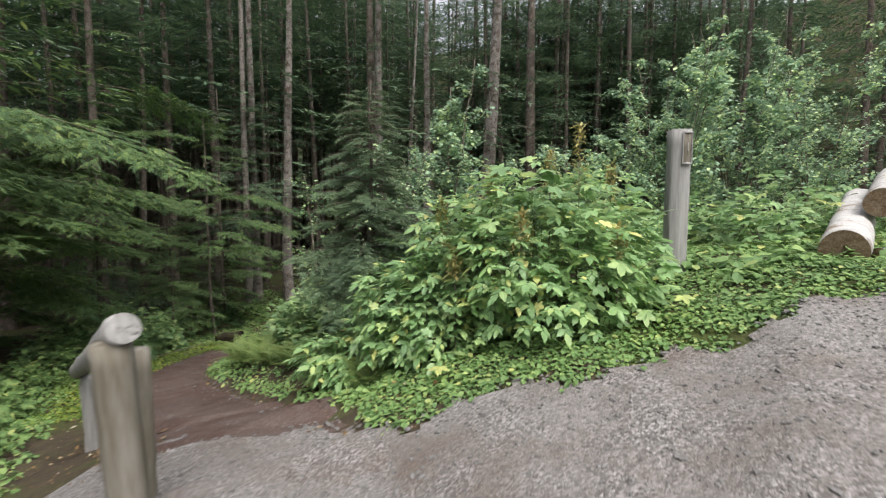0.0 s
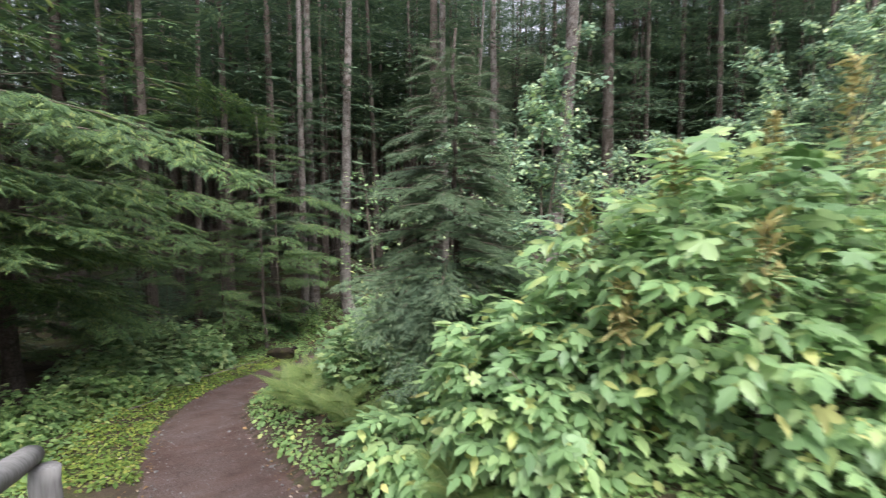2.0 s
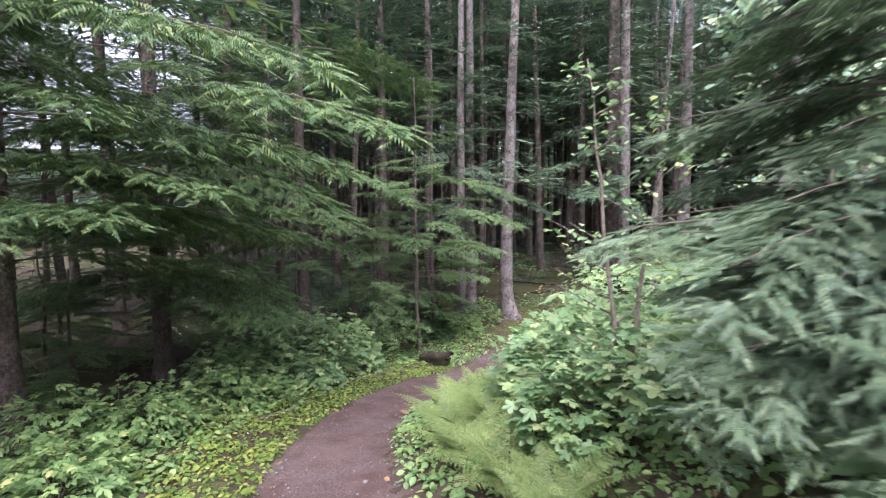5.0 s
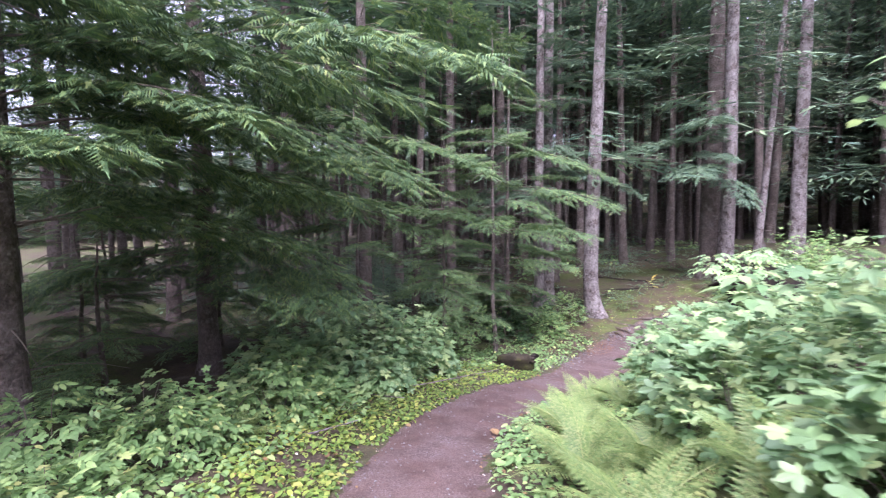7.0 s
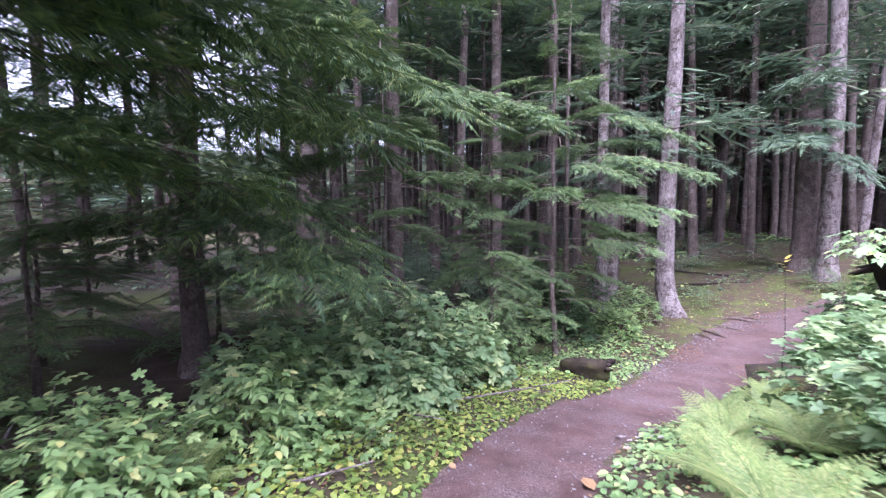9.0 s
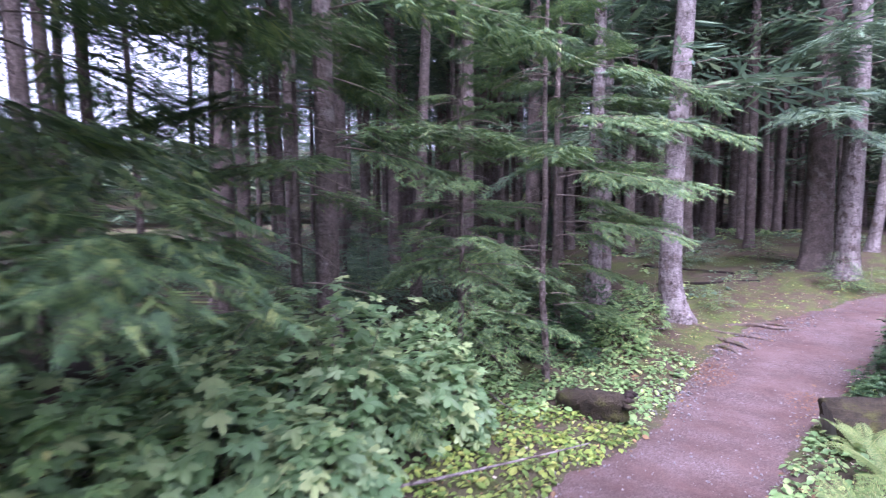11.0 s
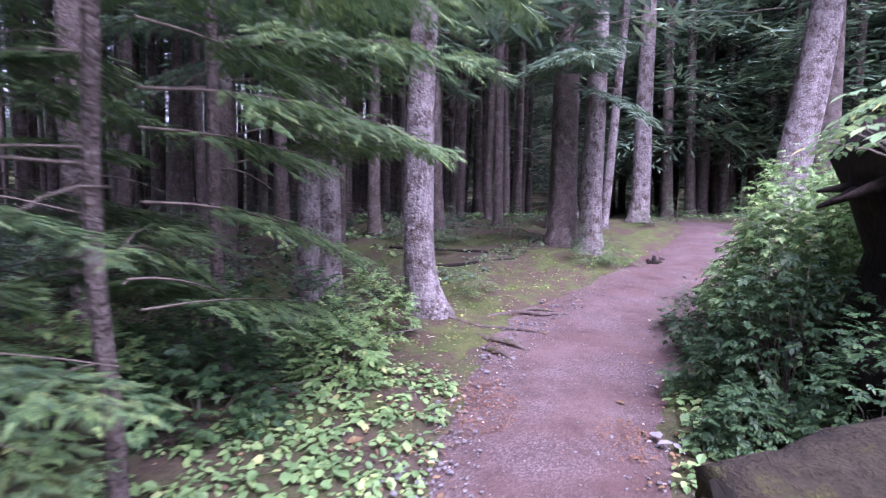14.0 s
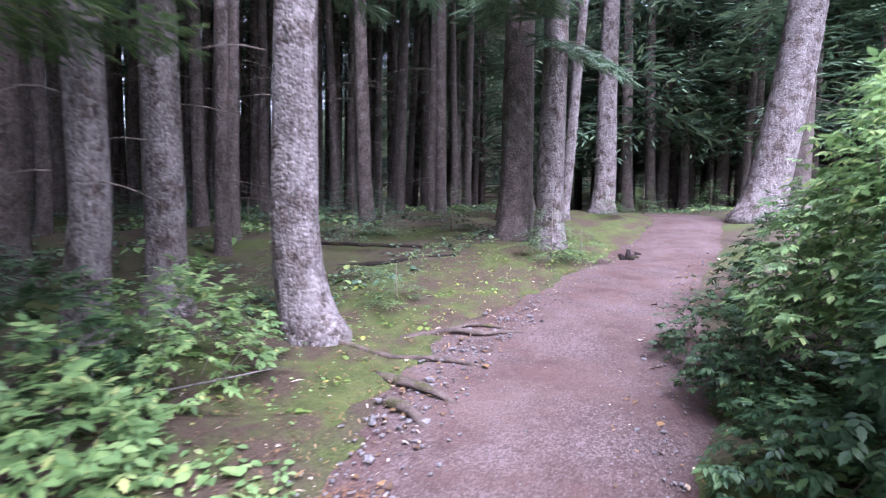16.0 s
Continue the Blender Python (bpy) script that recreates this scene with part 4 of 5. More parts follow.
for i, (x, y, s) in enumerate(((-2.55, 6.95, 0.7), (-3.05, 7.5, 0.75), (-3.5, 8.2, 0.75), (-3.75, 8.9, 0.7), (-4.0, 9.7, 0.65), (-3.1, 8.2, 0.7), (-2.5, 7.8, 0.7), (-4.1, 10.6, 0.55), (-4.2, 11.6, 0.5), (-3.9, 12.6, 0.5),
                               (-1.9, 6.1, 0.6), (-1.3, 5.6, 0.55), (-0.7, 4.35, 0.5), (-6.7, 7.9, 0.5), (-7.3, 8.6, 0.5), (-3.9, 13.3, 0.45), (-3.6, 10.2, 0.65), (-2.1, 6.5, 0.6))):
    fern(x, y, s * 0.85, 400 + i, 13)

# ---- ground cover ----


def sprig(seed, n=4, tri=False):
    r0 = np.random.default_rng(seed)
    az = np.linspace(0, 2 * np.pi, n, endpoint=False) + r0.uniform(0, 0.6, n)
    at = np.stack([0.35 * np.cos(az), 0.35 * np.sin(az), r0.uniform(0.4, 1.1, n)], -1)
    return spread(ROUND, poses(at, r0.normal(0, 0.2, n), r0.uniform(-0.1, 0.5, n), az, r0.uniform(0.8, 1.3, n)))


SPRIGS = [sprig(i) for i in range(3)]


def carpet(name, label, n, box, size, material, seed, where):
    """Low leaves strewn over the ground wherever the rule allows."""
    r0 = np.random.default_rng(seed)
    x, y = r0.uniform(box[0], box[1], n), r0.uniform(box[2], box[3], n)
    ok = where(x, y, r0)
    x, y = x[ok], y[ok]
    z = height(x, y) - 0.005
    m = poses(np.stack([x, y, z], -1), r0.normal(0, 0.2, len(x)), r0.normal(0, 0.2, len(x)), r0.uniform(0, 6.28, len(x)), size * r0.uniform(0.55, 1.25, len(x)))
    pick = r0.integers(0, 3, len(x))
    geo = join([spread(SPRIGS[k], m[pick == k]) for k in range(3)])
    return tagged(new(name, mesh_of(name, *geo, material, False)), label, "ground cover", kind="stuff")


def off_trail(lo, hi, side=0, thin=0.0):
    def rule(x, y, r0):
        d, i = trail_at(x, y)
        a = np.abs(d) - LINE[i, 5]
        keep = (a > lo) & (a < hi + 0.5 * wave(x, y, 1.7)) & (r0.random(len(x)) > thin) & ~((y < gravel_edge(x)) & (x > -2.1 - 0.25 * y))
        return keep if side == 0 else keep & (np.sign(d) == side)
    return rule


carpet("ground_cover", "low green leaves carpeting the ground before the bush", 10500, (-1.2, 4.6, 2.6, 5.4), 0.042, COVER, 500, lambda x, y, r0: (y > gravel_edge(x) + r0.normal(0, 0.09, len(x))) & (np.abs(trail_at(x, y)[0]) > 0.85))
carpet("ground_cover", "low green leaves carpeting the bank right of the trail", 5200, (-4.8, 0.0, 4.0, 13.0), 0.06, COVER, 501, off_trail(-0.06, 2.2, 1))
carpet("ground_cover", "yellow-green low leaves along the edge of the trail", 8000, (-7.6, -2.0, 5.6, 13.0), 0.05, COVER_YELLOW, 502, off_trail(-0.05, 1.1, -1))
carpet("ground_cover", "green herbs between the trail and the hemlocks", 7500, (-9.0, -2.0, 0.0, 13.5), 0.065, COVER, 503, off_trail(0.7, 2.8, -1))
carpet("ground_cover", "small green leaves beside the trail under the trees", 2600, (-7.4, -2.5, 13.0, 17.3), 0.06, COVER, 504, lambda x, y, r0: off_trail(0.0, 1.5)(x, y, r0) & ((x > -4.5) | (y < 16.2)))
carpet("ground_cover", "scattered green leaves over mossy ground", 900, (-6.5, -1.0, 16.5, 22), 0.05, COVER_YELLOW, 505, off_trail(0.1, 1.6, -1, 0.3))
carpet("ground_cover", "hillside of mixed green herbs", 5200, (2.6, 14, 4.4, 13), 0.11, COVER, 506, lambda x, y, r0: (y > gravel_edge(x) + 0.2))
carpet("ground_cover", "dull green undergrowth on the forest floor", 3800, (-20, 10, 13, 34), 0.13, COVER, 507, lambda x, y, r0: (np.abs(trail_at(x, y)[0]) > 2.6) & (wave(x, y, 0.6, 3) > 0.1))

# seedlings at the feet of the trees
for i, (x, y, h) in enumerate(((-3.0, 20.85, 0.75), (-2.55, 20.9, 0.5), (-0.9, 24.2, 0.6), (-5.1, 18.9, 0.45), (-6.2, 18.6, 0.6), (-4.4, 22.6, 0.9), (0.6, 26.0, 0.8), (2.6, 26.5, 0.9), (2.9, 24.6, 0.8))):
    t = thing("hemlock_seedling", x, y, float(height(x, y)), "small green hemlock seedling at the foot of a tree", "tree", "seedlings")
    leaves, limbs = conifer_crown(0.06, h, 0.6 * h + 0.1, 40, BOUGHS_COARSE, 520 + i)
    part("crown", leaves, NEEDLE, t, smooth=False)
    part("trunk", tube([(0, 0, -0.05), (0, 0, h * 0.5), (0, 0, h)], [0.012, 0.009, 0.003], 6), TWIG, t)

r0 = np.random.default_rng(560)
for i in range(56):
    x, y = (r0.uniform(-15, -5.5), r0.uniform(18.5, 30)) if i < 30 else (r0.uniform(-15, -8.6), r0.uniform(12.5, 19))
    if abs(trail_at(x, y)[0][0]) < 2.0:
        continue
    h = r0.uniform(0.4, 1.3) + (0.5 if i >= 30 else 0.0)
    t = thing("hemlock_seedling", x, y, float(height(x, y)), "small dark hemlock seedling on the forest floor", "tree", "seedlings of the wood")
    leaves, limbs = conifer_crown(0.06, h, 0.6 * h + 0.15, 36, BOUGHS_COARSE, 565 + i)
    part("crown", leaves, NEEDLE_SHADED, t, smooth=False)
    part("trunk", tube([(0, 0, -0.05), (0, 0, h * 0.5), (0, 0, h)], [0.014, 0.01, 0.003], 6), TWIG, t)
carpet("undergrowth", "dull low undergrowth between the trunks", 9000, (-18, 6, 11, 33), 0.075, NEEDLE_SHADED, 508, lambda x, y, r0: (np.abs(trail_at(x, y)[0]) > 2.4) & (wave(x, y, 1.1, 2) > -0.1) & ((x < -8) | (y > 17)))
carpet("ground_cover", "tiny green leaves in the moss beside the trail", 2500, (-7.5, -2.0, 16, 22.5), 0.03, COVER, 509, off_trail(0.15, 2.2, -1))

# moss between the trees left of the trail
mv, mf = sheet(np.arange(-9, 0, 0.1), np.arange(15, 26, 0.1), 0.0)
md, mi = trail_at(mv[:, 0], mv[:, 1])
md = md + 0.25 * wave(mv[:, 0], mv[:, 1], 2.2)
inside = np.minimum(np.minimum(-LINE[mi, 5] * 0.95 - md, md + 2.6), mv[:, 1] - 15.2 - 0.5 * wave(mv[:, 0], mv[:, 1], 1.3))
mv[:, 2] += -0.04 + 0.065 * np.clip(inside / 0.25 + 0.4, 0, 1) + 0.012 * wave(mv[:, 0], mv[:, 1], 9.0)
keep = (inside[mf] > -0.2).all(1)
tagged(new("moss_carpet", mesh_of("moss_carpet", mv, mf[keep], MOSS)), "olive moss with fallen needles between the trees", "moss", kind="structure")


# ---- loose stones and litter on the trail ----
def rock(seed):
    bm = bmesh.new()
    bmesh.ops.create_icosphere(bm, subdivisions=1, radius=1)
    v = np.array([p.co for p in bm.verts])
    f = np.array([[q.index for q in p.verts] for p in bm.faces])
    bm.free()
    r0 = np.random.default_rng(seed)
    return v * r0.uniform(0.65, 1.2, (len(v), 1)) * (1, 0.75, 0.5), f


def strewn(name, label, category, geo, n, seed, box, size, material, rule, flat=0.02):
    r0 = np.random.default_rng(seed)
    x, y = r0.uniform(box[0], box[1], n), r0.uniform(box[2], box[3], n)
    ok = rule(x, y, r0)
    x, y = x[ok], y[ok]
    m = poses(np.stack([x, y, height(x, y) + flat], -1), r0.normal(0, 0.2, len(x)), r0.normal(0, 0.2, len(x)), r0.uniform(0, 6.28, len(x)), size * r0.lognormal(0, 0.45, len(x)))
    return tagged(new(name, mesh_of(name, *spread(geo, m), material, False)), label, category, kind="stuff")


strewn("gravel_stones", "loose grey crushed stones on the pad", "gravel", rock(1), 9000, 600, (-2.2, 4.5, -1.0, 4.2), 0.011, STONE, lambda x, y, r0: (y < gravel_edge(x) + 0.05) & (x > -2.2 - 0.25 * y), 0.024)
strewn("trail_stones", "small grey stones along the trail edges", "gravel", rock(2), 10000, 601, (-6.5, 0, 3.0, 21), 0.009, STONE, lambda x, y, r0: (np.abs(np.abs(trail_at(x, y)[0]) - LINE[trail_at(x, y)[1], 5] * 0.75) < 0.25 * r0.random(len(x)) + 0.05), 0.02)
strewn("trail_stones", "fine grit on the trail", "gravel", rock(3), 5000, 602, (-6.5, 0, 3.0, 20), 0.006, STONE, lambda x, y, r0: np.abs(trail_at(x, y)[0]) < LINE[trail_at(x, y)[1], 5], 0.022)
strewn("leaf_litter", "brown dead leaves and needles along the trail", "leaf litter", ROUND, 14000, 603, (-7.5, 0, 3.0, 22), 0.024, LITTER, lambda x, y, r0: (np.abs(trail_at(x, y)[0]) < 1.9 * r0.random(len(x)) + 0.5) & (np.abs(trail_at(x, y)[0]) > 0.45), 0.028)
strewn("pale_leaves", "bleached dead leaves lying at the trail edge", "leaf litter", ROUND, 30, 604, (-4.9, -4.55, 10.4, 10.9), 0.035, PALE_LITTER, lambda x, y, r0: r0.random(len(x)) > 0.3, 0.05)
strewn("pale_leaves", "pale dead leaf heap beside the trail", "leaf litter", ROUND, 20, 605, (-4.0, -3.75, 14.7, 14.95), 0.04, PALE_LITTER, lambda x, y, r0: r0.random(len(x)) > 0.2, 0.05)
strewn("rust_needles", "patch of rust-brown fallen needles", "leaf litter", LONG, 1800, 606, (-5.4, -4.7, 14.9, 16.1), 0.02, RUST, lambda x, y, r0: (x + 5.05) ** 2 / 0.06 + (y - 15.5) ** 2 / 0.2 < 1.2, 0.03)
strewn("rust_needles", "patch of rust-brown fallen needles", "leaf litter", LONG, 1300, 607, (-4.5, -3.8, 14.5, 15.4), 0.02, RUST, lambda x, y, r0: (x + 4.12) ** 2 / 0.03 + (y - 15.0) ** 2 / 0.1 < 1.2, 0.03)


strewn("needle_litter", "brown fallen needles and twigs on the moss", "leaf litter", LONG, 9000, 608, (-7.2, -2.5, 14.5, 21.5), 0.028, LITTER, lambda x, y, r0: (trail_at(x, y)[0] < -0.55) & (trail_at(x, y)[0] > -2.4), 0.034)
strewn("trail_stones", "grey stones washed to the side of the trail", "gravel", rock(4), 4500, 609, (-6.0, -2.5, 13.5, 19), 0.012, STONE, lambda x, y, r0: (np.abs(trail_at(x, y)[0] + 0.65) < 0.35 * r0.random(len(x))), 0.028)

# ---- timber: fence, post, logs, stump, roots ----
def log_geo(a, b, r, sides=20, lumps=0.05, seed=0, n=12, r2=None):
    a, b = np.array(a, float), np.array(b, float)
    t = np.linspace(0, 1, n)[:, None]
    return tube(a + (b - a) * t + np.random.default_rng(seed).normal(0, 0.004, (n, 3)), np.linspace(r, r2 or r, n), sides, lumps, seed)


def disc(at, way, r, seed=0, rings=5, sides=20):
    """The sawn end of a log: a slightly dished face."""
    way = np.array(way, float) / np.linalg.norm(way)
    a = np.cross(way, (0, 0, 1.0))
    a /= np.linalg.norm(a)
    b = np.cross(way, a)
    ang = np.linspace(0, 2 * np.pi, sides, endpoint=False)
    r0 = np.random.default_rng(seed)
    v = [np.array(at, float)]
    for k in range(1, rings + 1):
        q = r * k / rings
        v += [np.array(at) + q * (math.cos(w) * a + math.sin(w) * b) * (1 + 0.02 * math.sin(3 * w)) + way * r0.normal(0, 0.003) for w in ang]
    f = [(0, 0 + 1 + j, 1 + (j + 1) % sides) for j in range(sides)]
    for k in range(rings - 1):
        o = 1 + k * sides
        for j in range(sides):
            j2 = (j + 1) % sides
            f += [(o + j, o + sides + j, o + sides + j2), (o + j, o + sides + j2, o + j2)]
    return np.array(v), np.array(f)


def box_post(w, d, h, seed, bevel=0.02, n=12, foot=0.0):
    """A weathered squared post with worn corners."""
    r0 = np.random.default_rng(seed)
    outline = []
    for sx, sy in ((1, 1), (-1, 1), (-1, -1), (1, -1)):
        c = [(sx * w / 2, sy * (d / 2 - bevel)), (sx * (w / 2 - bevel), sy * d / 2)]
        outline += c if sx * sy > 0 else c[::-1]
    outline = np.array(outline)
    zs = np.linspace(-foot, h, n)
    v = np.concatenate([np.column_stack([outline * (1 + r0.normal(0, 0.012, (8, 1))), np.full(8, z)]) for z in zs] + [[[0, 0, -foot]], [[0, 0, h + 0.008]]])
    f = [(i * 8 + j, i * 8 + (j + 1) % 8, (i + 1) * 8 + (j + 1) % 8, (i + 1) * 8 + j) for i in range(n - 1) for j in range(8)]
    f += [(n * 8 + 1, (n - 1) * 8 + j, (n - 1) * 8 + j + 1, (n - 1) * 8 + (j + 2) % 8) for j in range(0, 8, 2)]
    return v, np.array(f)


zp = 0.9
post = thing("trail_post", 2.5, 5.15, zp, "weathered grey wooden post with a small framed plate", "post", rz=-8)
part("shaft", box_post(0.2, 0.2, 1.31, 700, foot=0.4), GREY_WOOD, post)
plate = part("plate", box_post(0.085, 0.012, 0.32, 701, 0.003, 3), BROWN_WOOD, post, "narrow framed brown plate", m=pose(0.05, -0.109, 0.95))
for dx, dz, w, h in ((0.0, -0.005, 0.095, 0.014), (0.0, 0.316, 0.095, 0.014), (-0.044, 0.0, 0.01, 0.32), (0.044, 0.0, 0.01, 0.32)):
    part("rim", box_post(w, 0.02, h, 702, 0.002, 2), GREY_WOOD, plate, m=pose(dx, -0.006, dz))
part("figure", box_post(0.014, 0.012, 0.08, 703, 0.002, 2), PALE_LITTER, plate, "pale upright mark", m=pose(0.005, -0.008, 0.13))

fence = thing("log_fence", -1.42, 2.07, float(height(-1.42, 2.07)), "low fence of peeled logs with a round top rail", "fence")
g1 = float(height(-1.42, 2.07))
top = np.array((-1.36, 2.0, 0.885))
low = np.array((-3.4, 4.33, -0.12))
off = np.array((-1.42, 2.07, g1))
part("post", box_post(0.15, 0.14, 0.82 - g1, 710, 0.03, 14, 0.4), BROWN_WOOD, fence, m=pose(0, 0, 0, 2, -2, 20))
part("post", log_geo(np.array((-1.62, 2.45, -0.6)) - off, np.array((-1.62, 2.45, 0.66)) - off, 0.075, 16, 0.08, 711), BROWN_WOOD, fence)
part("post", log_geo(np.array((-3.2, 4.25, -1.3)) - off, np.array((-3.24, 4.27, -0.14)) - off, 0.08, 16, 0.08, 712), GREY_WOOD, fence)
rail = part("rail", log_geo(top - off, low - off, 0.068, 18, 0.05, 713), GREY_WOOD, fence)
part("sawn_end", disc(top - off - (low - top) / np.linalg.norm(low - top) * 0.004, (top - low), 0.066, 714), GREY_WOOD, rail)


def lying_log(name, a, b, r, label, seed, bark, lumps=0.06, r2=None, both=True, n=14):
    a, b = np.array(a, float), np.array(b, float)
    t = thing(name, *a, label, "log")
    bodyg = part("body", log_geo((0, 0, 0), b - a, r, 24, lumps, seed, n, r2), bark, t)
    way = (a - b) / np.linalg.norm(a - b)
    part("sawn_end", disc(way * 0.025, way, r * 0.99, seed + 1, sides=24), END_GRAIN, t, "sawn brown end with a dark ring")
    return t


lying_log("peeled_log", (3.82, 4.54, 0.99), (6.5, 7.5, 1.5), 0.2, "thick peeled white log with a brown sawn end", 720, LOG_BARE)
lying_log("peeled_log", (4.75, 5.2, 1.45), (7.4, 8.0, 1.9), 0.16, "peeled white log resting on another", 722, LOG_BARE)
lying_log("peeled_log", (4.15, 4.5, 0.93), (6.4, 4.9, 1.15), 0.09, "thin peeled log beneath thicker ones", 724, LOG_BARE)

for a, b, r in (((-6.4, 20.3), (-4.4, 20.9), 0.03), ((-6.9, 21.6), (-4.9, 21.3), 0.025)):
    za, zb = float(height(*a)) + r * 0.8, float(height(*b)) + r * 0.8
    lying_log("fallen_log", (*a, za), (*b, zb), r, "thin mossy fallen stem on the forest floor", 735, ROTTEN, 0.12)

# the old cut log left of the trail and the mossy one with its stump on the right
gz = float(height(-5.7, 12.7))
old = thing("old_log", -5.68, 13.15, gz + 0.07, "low dark rotting chunk of log with moss beside the trail", "log")
q = np.linspace(0, 1, 11)
part("body", tube(np.stack([-0.68 * q, -0.05 * np.sin(4 * q), 0.05 - 0.09 * q], -1), 0.175 * np.sin(np.pi * (0.12 + 0.8 * q)) ** 0.45, 16, 0.32, 730), MOSSY, old)
for i in range(6):
    a = 0.6 + 0.45 * i
    part("splinter", tube([(-0.02, 0.11 * math.cos(a), 0.05 + 0.11 * math.sin(a)), (0.03, 0.13 * math.cos(a), 0.05 + 0.13 * math.sin(a)), (0.06 + 0.015 * (i % 3), 0.12 * math.cos(a), 0.06 + 0.12 * math.sin(a))], [0.035, 0.03, 0.008], 6, 0.3, 731 + i), ROTTEN, old)
gz = float(height(-4.0, 13.8))
big = thing("mossy_log", -4.05, 13.8, gz + 0.03, "large mossy fallen log sawn off at the trail", "log")
part("body", log_geo((0, 0, 0), (2.5, 0.3, 0.4), 0.28, 26, 0.2, 740, 18, 0.46), MOSSY, big)
part("sawn_end", disc((-0.012, 0.0, 0), (-1, -0.12, -0.16), 0.275, 741, sides=26), GREY_WOOD, big, "bare grey sawn end")
st = thing("rotten_stump", -2.25, 14.75, float(height(-2.25, 14.75)), "tall dark rotten stump with a ragged mossy top", "stump")
sp = np.array([(0, 0, -0.3), (0, 0, 0.1), (0.02, 0, 0.5), (0, 0.02, 0.9), (-0.04, 0, 1.25), (-0.06, 0, 1.5), (-0.04, 0, 1.62)])
part("body", tube(sp, [0.75, 0.68, 0.55, 0.5, 0.55, 0.62, 0.5], 26, 0.22, 745), ROTTEN, st)
for i in range(7):
    r0 = np.random.default_rng(750 + i)
    a = r0.uniform(2.2, 5.2)
    t = np.linspace(0, 1, 6)[:, None]
    part("splinter", tube(np.array((0.5 * math.cos(a), 0.5 * math.sin(a), 1.3)) + np.array((0.3 * math.cos(a), 0.3 * math.sin(a), r0.uniform(-0.3, 0.35))) * t, np.linspace(0.06, 0.01, 6), 6, 0.3, i), ROTTEN, st)
for i, (x, y, z) in enumerate(((-2.9, 14.5, -0.5), (-2.4, 14.5, -0.45), (-2.2, 14.9, -0.42))):
    r0 = np.random.default_rng(760 + i)
    t = thing("stump_sprout", x, y, z - 0.1, "bright green shoots growing on the stump", "shrub", "shoots on the stump")
    p, az, el, k = dome(60, 0.4, 0.4, 0.35, 760 + i)
    part("foliage", spread(PINNATE, poses(p, 0, 0.3, az, 0.2 * r0.uniform(0.6, 1.1, 60))), BUSH, t, smooth=False)["kind"] = "stuff"
    part("stem", stems_to(p[:8], seed=i), TWIG, t)["kind"] = "stuff"


def root(pts, r, seed):
    p = smooth_line(np.array(pts, float), 6)
    z = height(p[:, 0], p[:, 1]) + p[:, 2]
    x0, y0 = p[0, 0], p[0, 1]
    z0 = float(height(x0, y0))
    t = thing("tree_root", x0, y0, z0, "bare grey-brown tree root crossing the trail edge", "root", "roots at the trail")
    part("root", tube(np.stack([p[:, 0] - x0, p[:, 1] - y0, z - z0], -1), np.linspace(r, r * 0.35, len(p)), 8, 0.25, seed), ROOT_WOOD, t)


root([(-5.5, 17.75, 0.03), (-5.0, 17.55, 0.02), (-4.6, 17.5, 0.03), (-4.3, 17.35, 0.0), (-4.1, 17.25, -0.03)], 0.035, 770)
root([(-5.1, 17.2, 0.0), (-4.85, 17.0, 0.05), (-4.65, 16.85, 0.03), (-4.5, 16.75, -0.02)], 0.04, 771)
root([(-5.0, 18.0, 0.0), (-4.6, 18.15, 0.03), (-4.3, 18.05, 0.04), (-4.0, 18.1, 0.02), (-3.75, 17.95, -0.02)], 0.032, 772)
root([(-4.6, 18.2, 0.0), (-4.35, 18.3, 0.03), (-4.1, 18.25, 0.02), (-3.8, 18.3, -0.02)], 0.022, 773)
root([(-5.0, 16.85, -0.01), (-4.85, 16.65, 0.04), (-4.72, 16.5, -0.01)], 0.05, 774)
t = thing("root_stub", -1.85, 20.9, float(height(-1.85, 20.9)), "small dark root stub sticking up beside the trail", "root")
for i, (dx, dy, h) in enumerate(((0.0, 0.0, 0.16), (0.12, 0.03, 0.1), (-0.1, 0.05, 0.07), (0.05, -0.09, 0.06))):
    part("prong", tube([(dx * 0.4, dy * 0.4, -0.06), (dx * 0.7, dy * 0.7, h * 0.5), (dx, dy, h), (dx * 1.5 + 0.03, dy * 1.4, h * 0.9)], [0.06, 0.045, 0.03, 0.012], 8, 0.3, 780 + i), ROTTEN, t)

# earth steps where the trail leaves the gravel
def tread(w, depth, seed):
    """A packed earth tread along x: flat top behind a worn front edge at y = 0, ends sloping into the ground."""
    r0 = np.random.default_rng(seed)
    prof = np.array([(-depth, -0.02), (-depth * 0.5, 0.0), (-0.08, 0.0), (-0.025, -0.008), (-0.004, -0.03), (0.01, -0.09), (0.03, -0.3), (-depth, -0.3)])
    xs = np.linspace(-w / 2, w / 2, 25)
    k = len(prof)
    v = np.stack([np.repeat(xs, k), np.tile(prof[:, 0], 25) + np.repeat(0.03 * np.sin(xs * 5 + seed) + r0.normal(0, 0.008, 25), k), np.tile(prof[:, 1], 25) + np.repeat(r0.normal(0, 0.005, 25) - 0.25 * np.clip(np.abs(xs) - w * 0.42, 0, 1), k)], -1)
    i, j = np.meshgrid(np.arange(24), np.arange(k), indexing="ij")
    j2 = (j + 1) % k
    f = np.stack([i * k + j, i * k + j2, (i + 1) * k + j2, (i + 1) * k + j], -1).reshape(-1, 4)
    ends = [(0, 1, 2, 7), (2, 3, 4, 5), (2, 5, 6, 7)]
    return v, np.concatenate([f, [[q + e for q in c] for c in ends for e in (0, 24 * k)]])


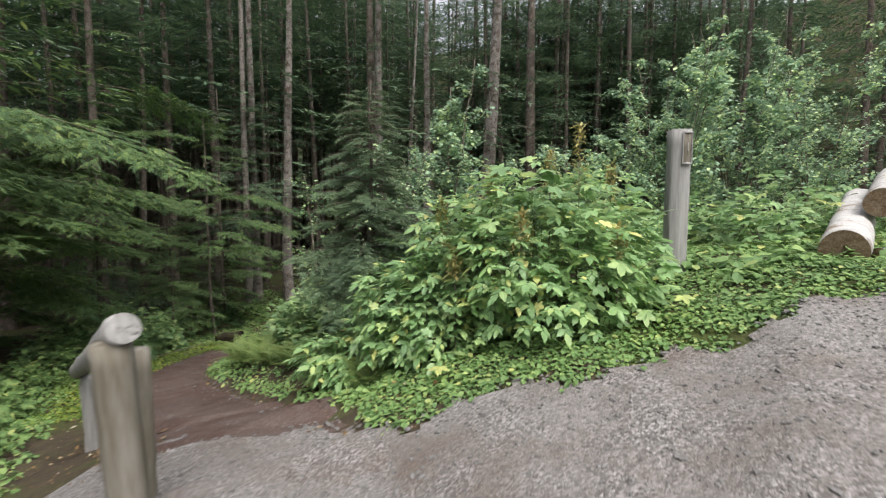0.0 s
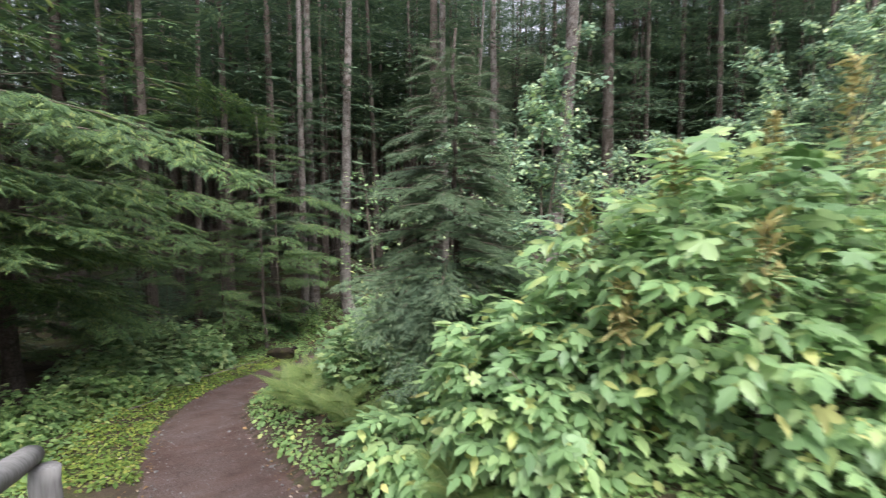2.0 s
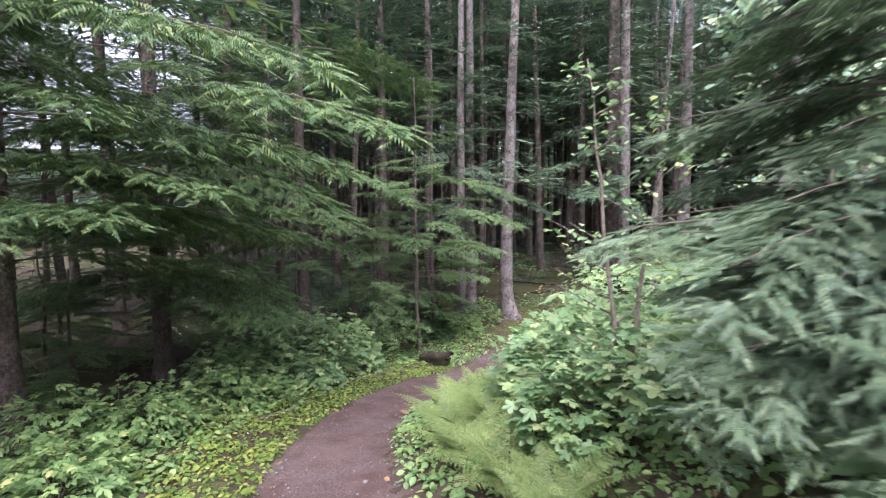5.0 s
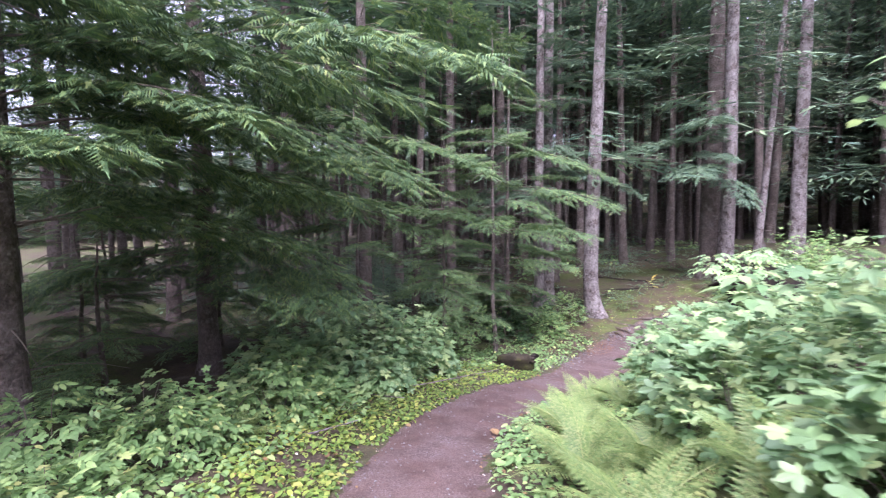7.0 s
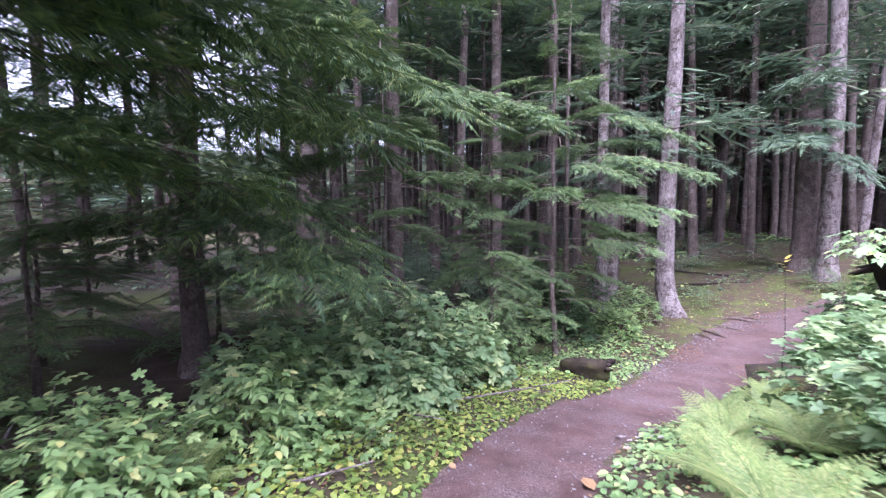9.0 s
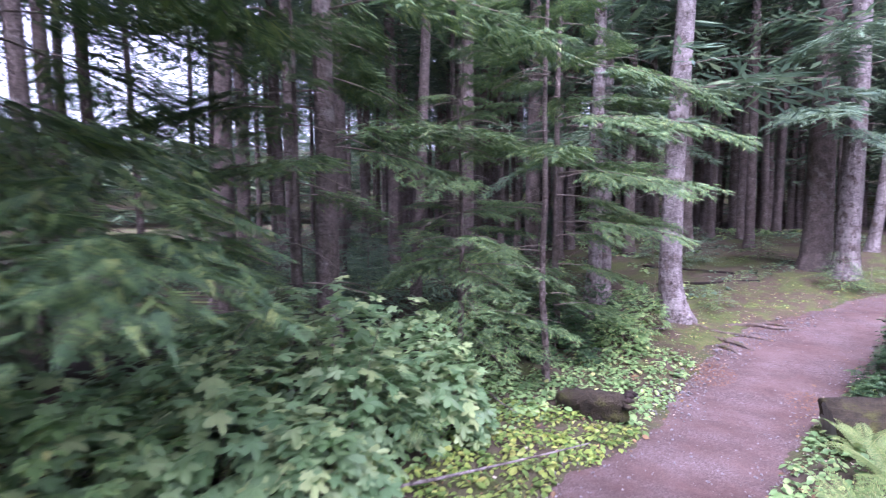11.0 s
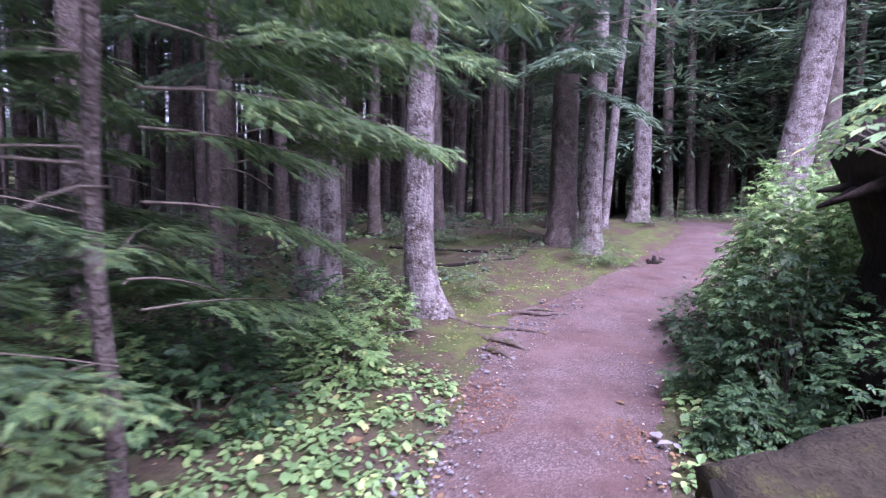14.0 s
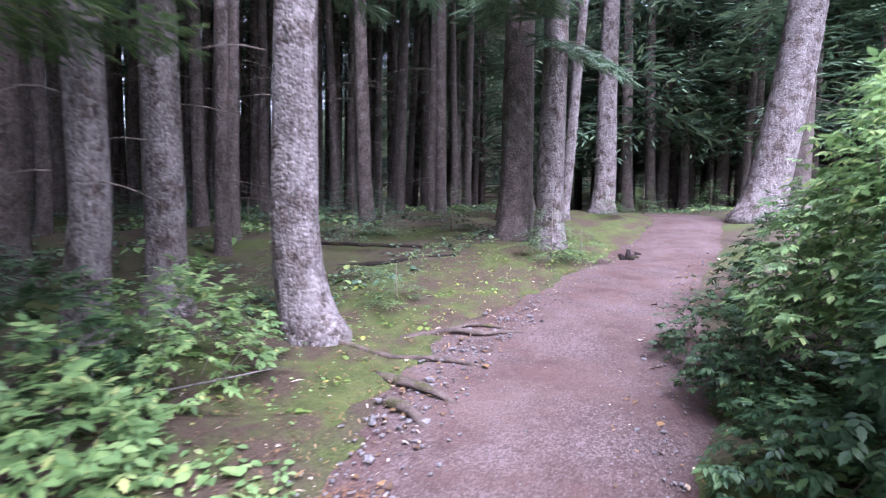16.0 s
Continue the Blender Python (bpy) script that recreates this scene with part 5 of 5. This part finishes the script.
for i, (x0, y0, x1, y1, m) in enumerate(((-2.75, 4.35, -1.7, 4.9, DIRT), (-2.15, 3.3, -0.95, 4.35, DIRT), (-1.55, 2.45, -0.1, 3.45, GRAVEL))):
    x, y = (x0 + x1) / 2, (y0 + y1) / 2
    t = thing("earth_step", x, y, float(height(x, y)) + 0.085, "worn earth and gravel step on the trail", "step", "steps of the trail", rz=math.degrees(math.atan2(y1 - y0, x1 - x0)))
    part("tread", tread(math.hypot(x1 - x0, y1 - y0), 0.8, 790 + i), m, t)

# fallen twigs and dead wood under the hemlocks
for i in range(26):
    r0 = np.random.default_rng(800 + i)
    x, y = (r0.uniform(-8.5, -6.2), r0.uniform(5, 13)) if i < 18 else (r0.uniform(-8.5, -6.4), r0.uniform(13.5, 18))
    ln, a = r0.uniform(0.4, 1.3), r0.uniform(0, 6.28)
    z = float(height(x, y))
    t = thing("fallen_branch", x, y, z, "grey fallen dead branch on the forest floor", "branch", "fallen branches")
    q = np.linspace(0, 1, 6)
    part("wood", tube(np.stack([ln * q * math.cos(a), ln * q * math.sin(a) + 0.08 * ln * q * q, 0.02 + 0.22 * ln * q * r0.random() + 0.0 * q], -1), np.linspace(0.012, 0.004, 6), 5, 0.1, i), BARK_PALE, t)

# ---- wooded slopes in the distance, carried round to hide the sky ----
r0 = np.random.default_rng(900)
n = 1700
ang, rad = r0.uniform(-2.3, 2.1, n), 44 + 72 * r0.random(n) ** 1.3
fx, fy = rad * np.sin(ang), 12 + rad * np.cos(ang)
cone = conifer_crown(1.0, 14, 2.6, 16, [bough(1.0, 3, 0.3, FEATHER_COARSE, 901, side=0.9, subs=2)], 902, top_taper=0.8)[0]
m = poses(np.stack([fx, fy, height(fx, fy) - 0.5], -1), 0, 0, r0.uniform(0, 6.28, n), r0.uniform(0.8, 1.5, n))
tagged(new("distant_wood", mesh_of("distant_wood", *spread((cone[0] * (1.7, 1.7, 1), cone[1]), m), NEEDLE_SHADED, False)), "far hillside covered with dark conifers", "forest", kind="stuff")
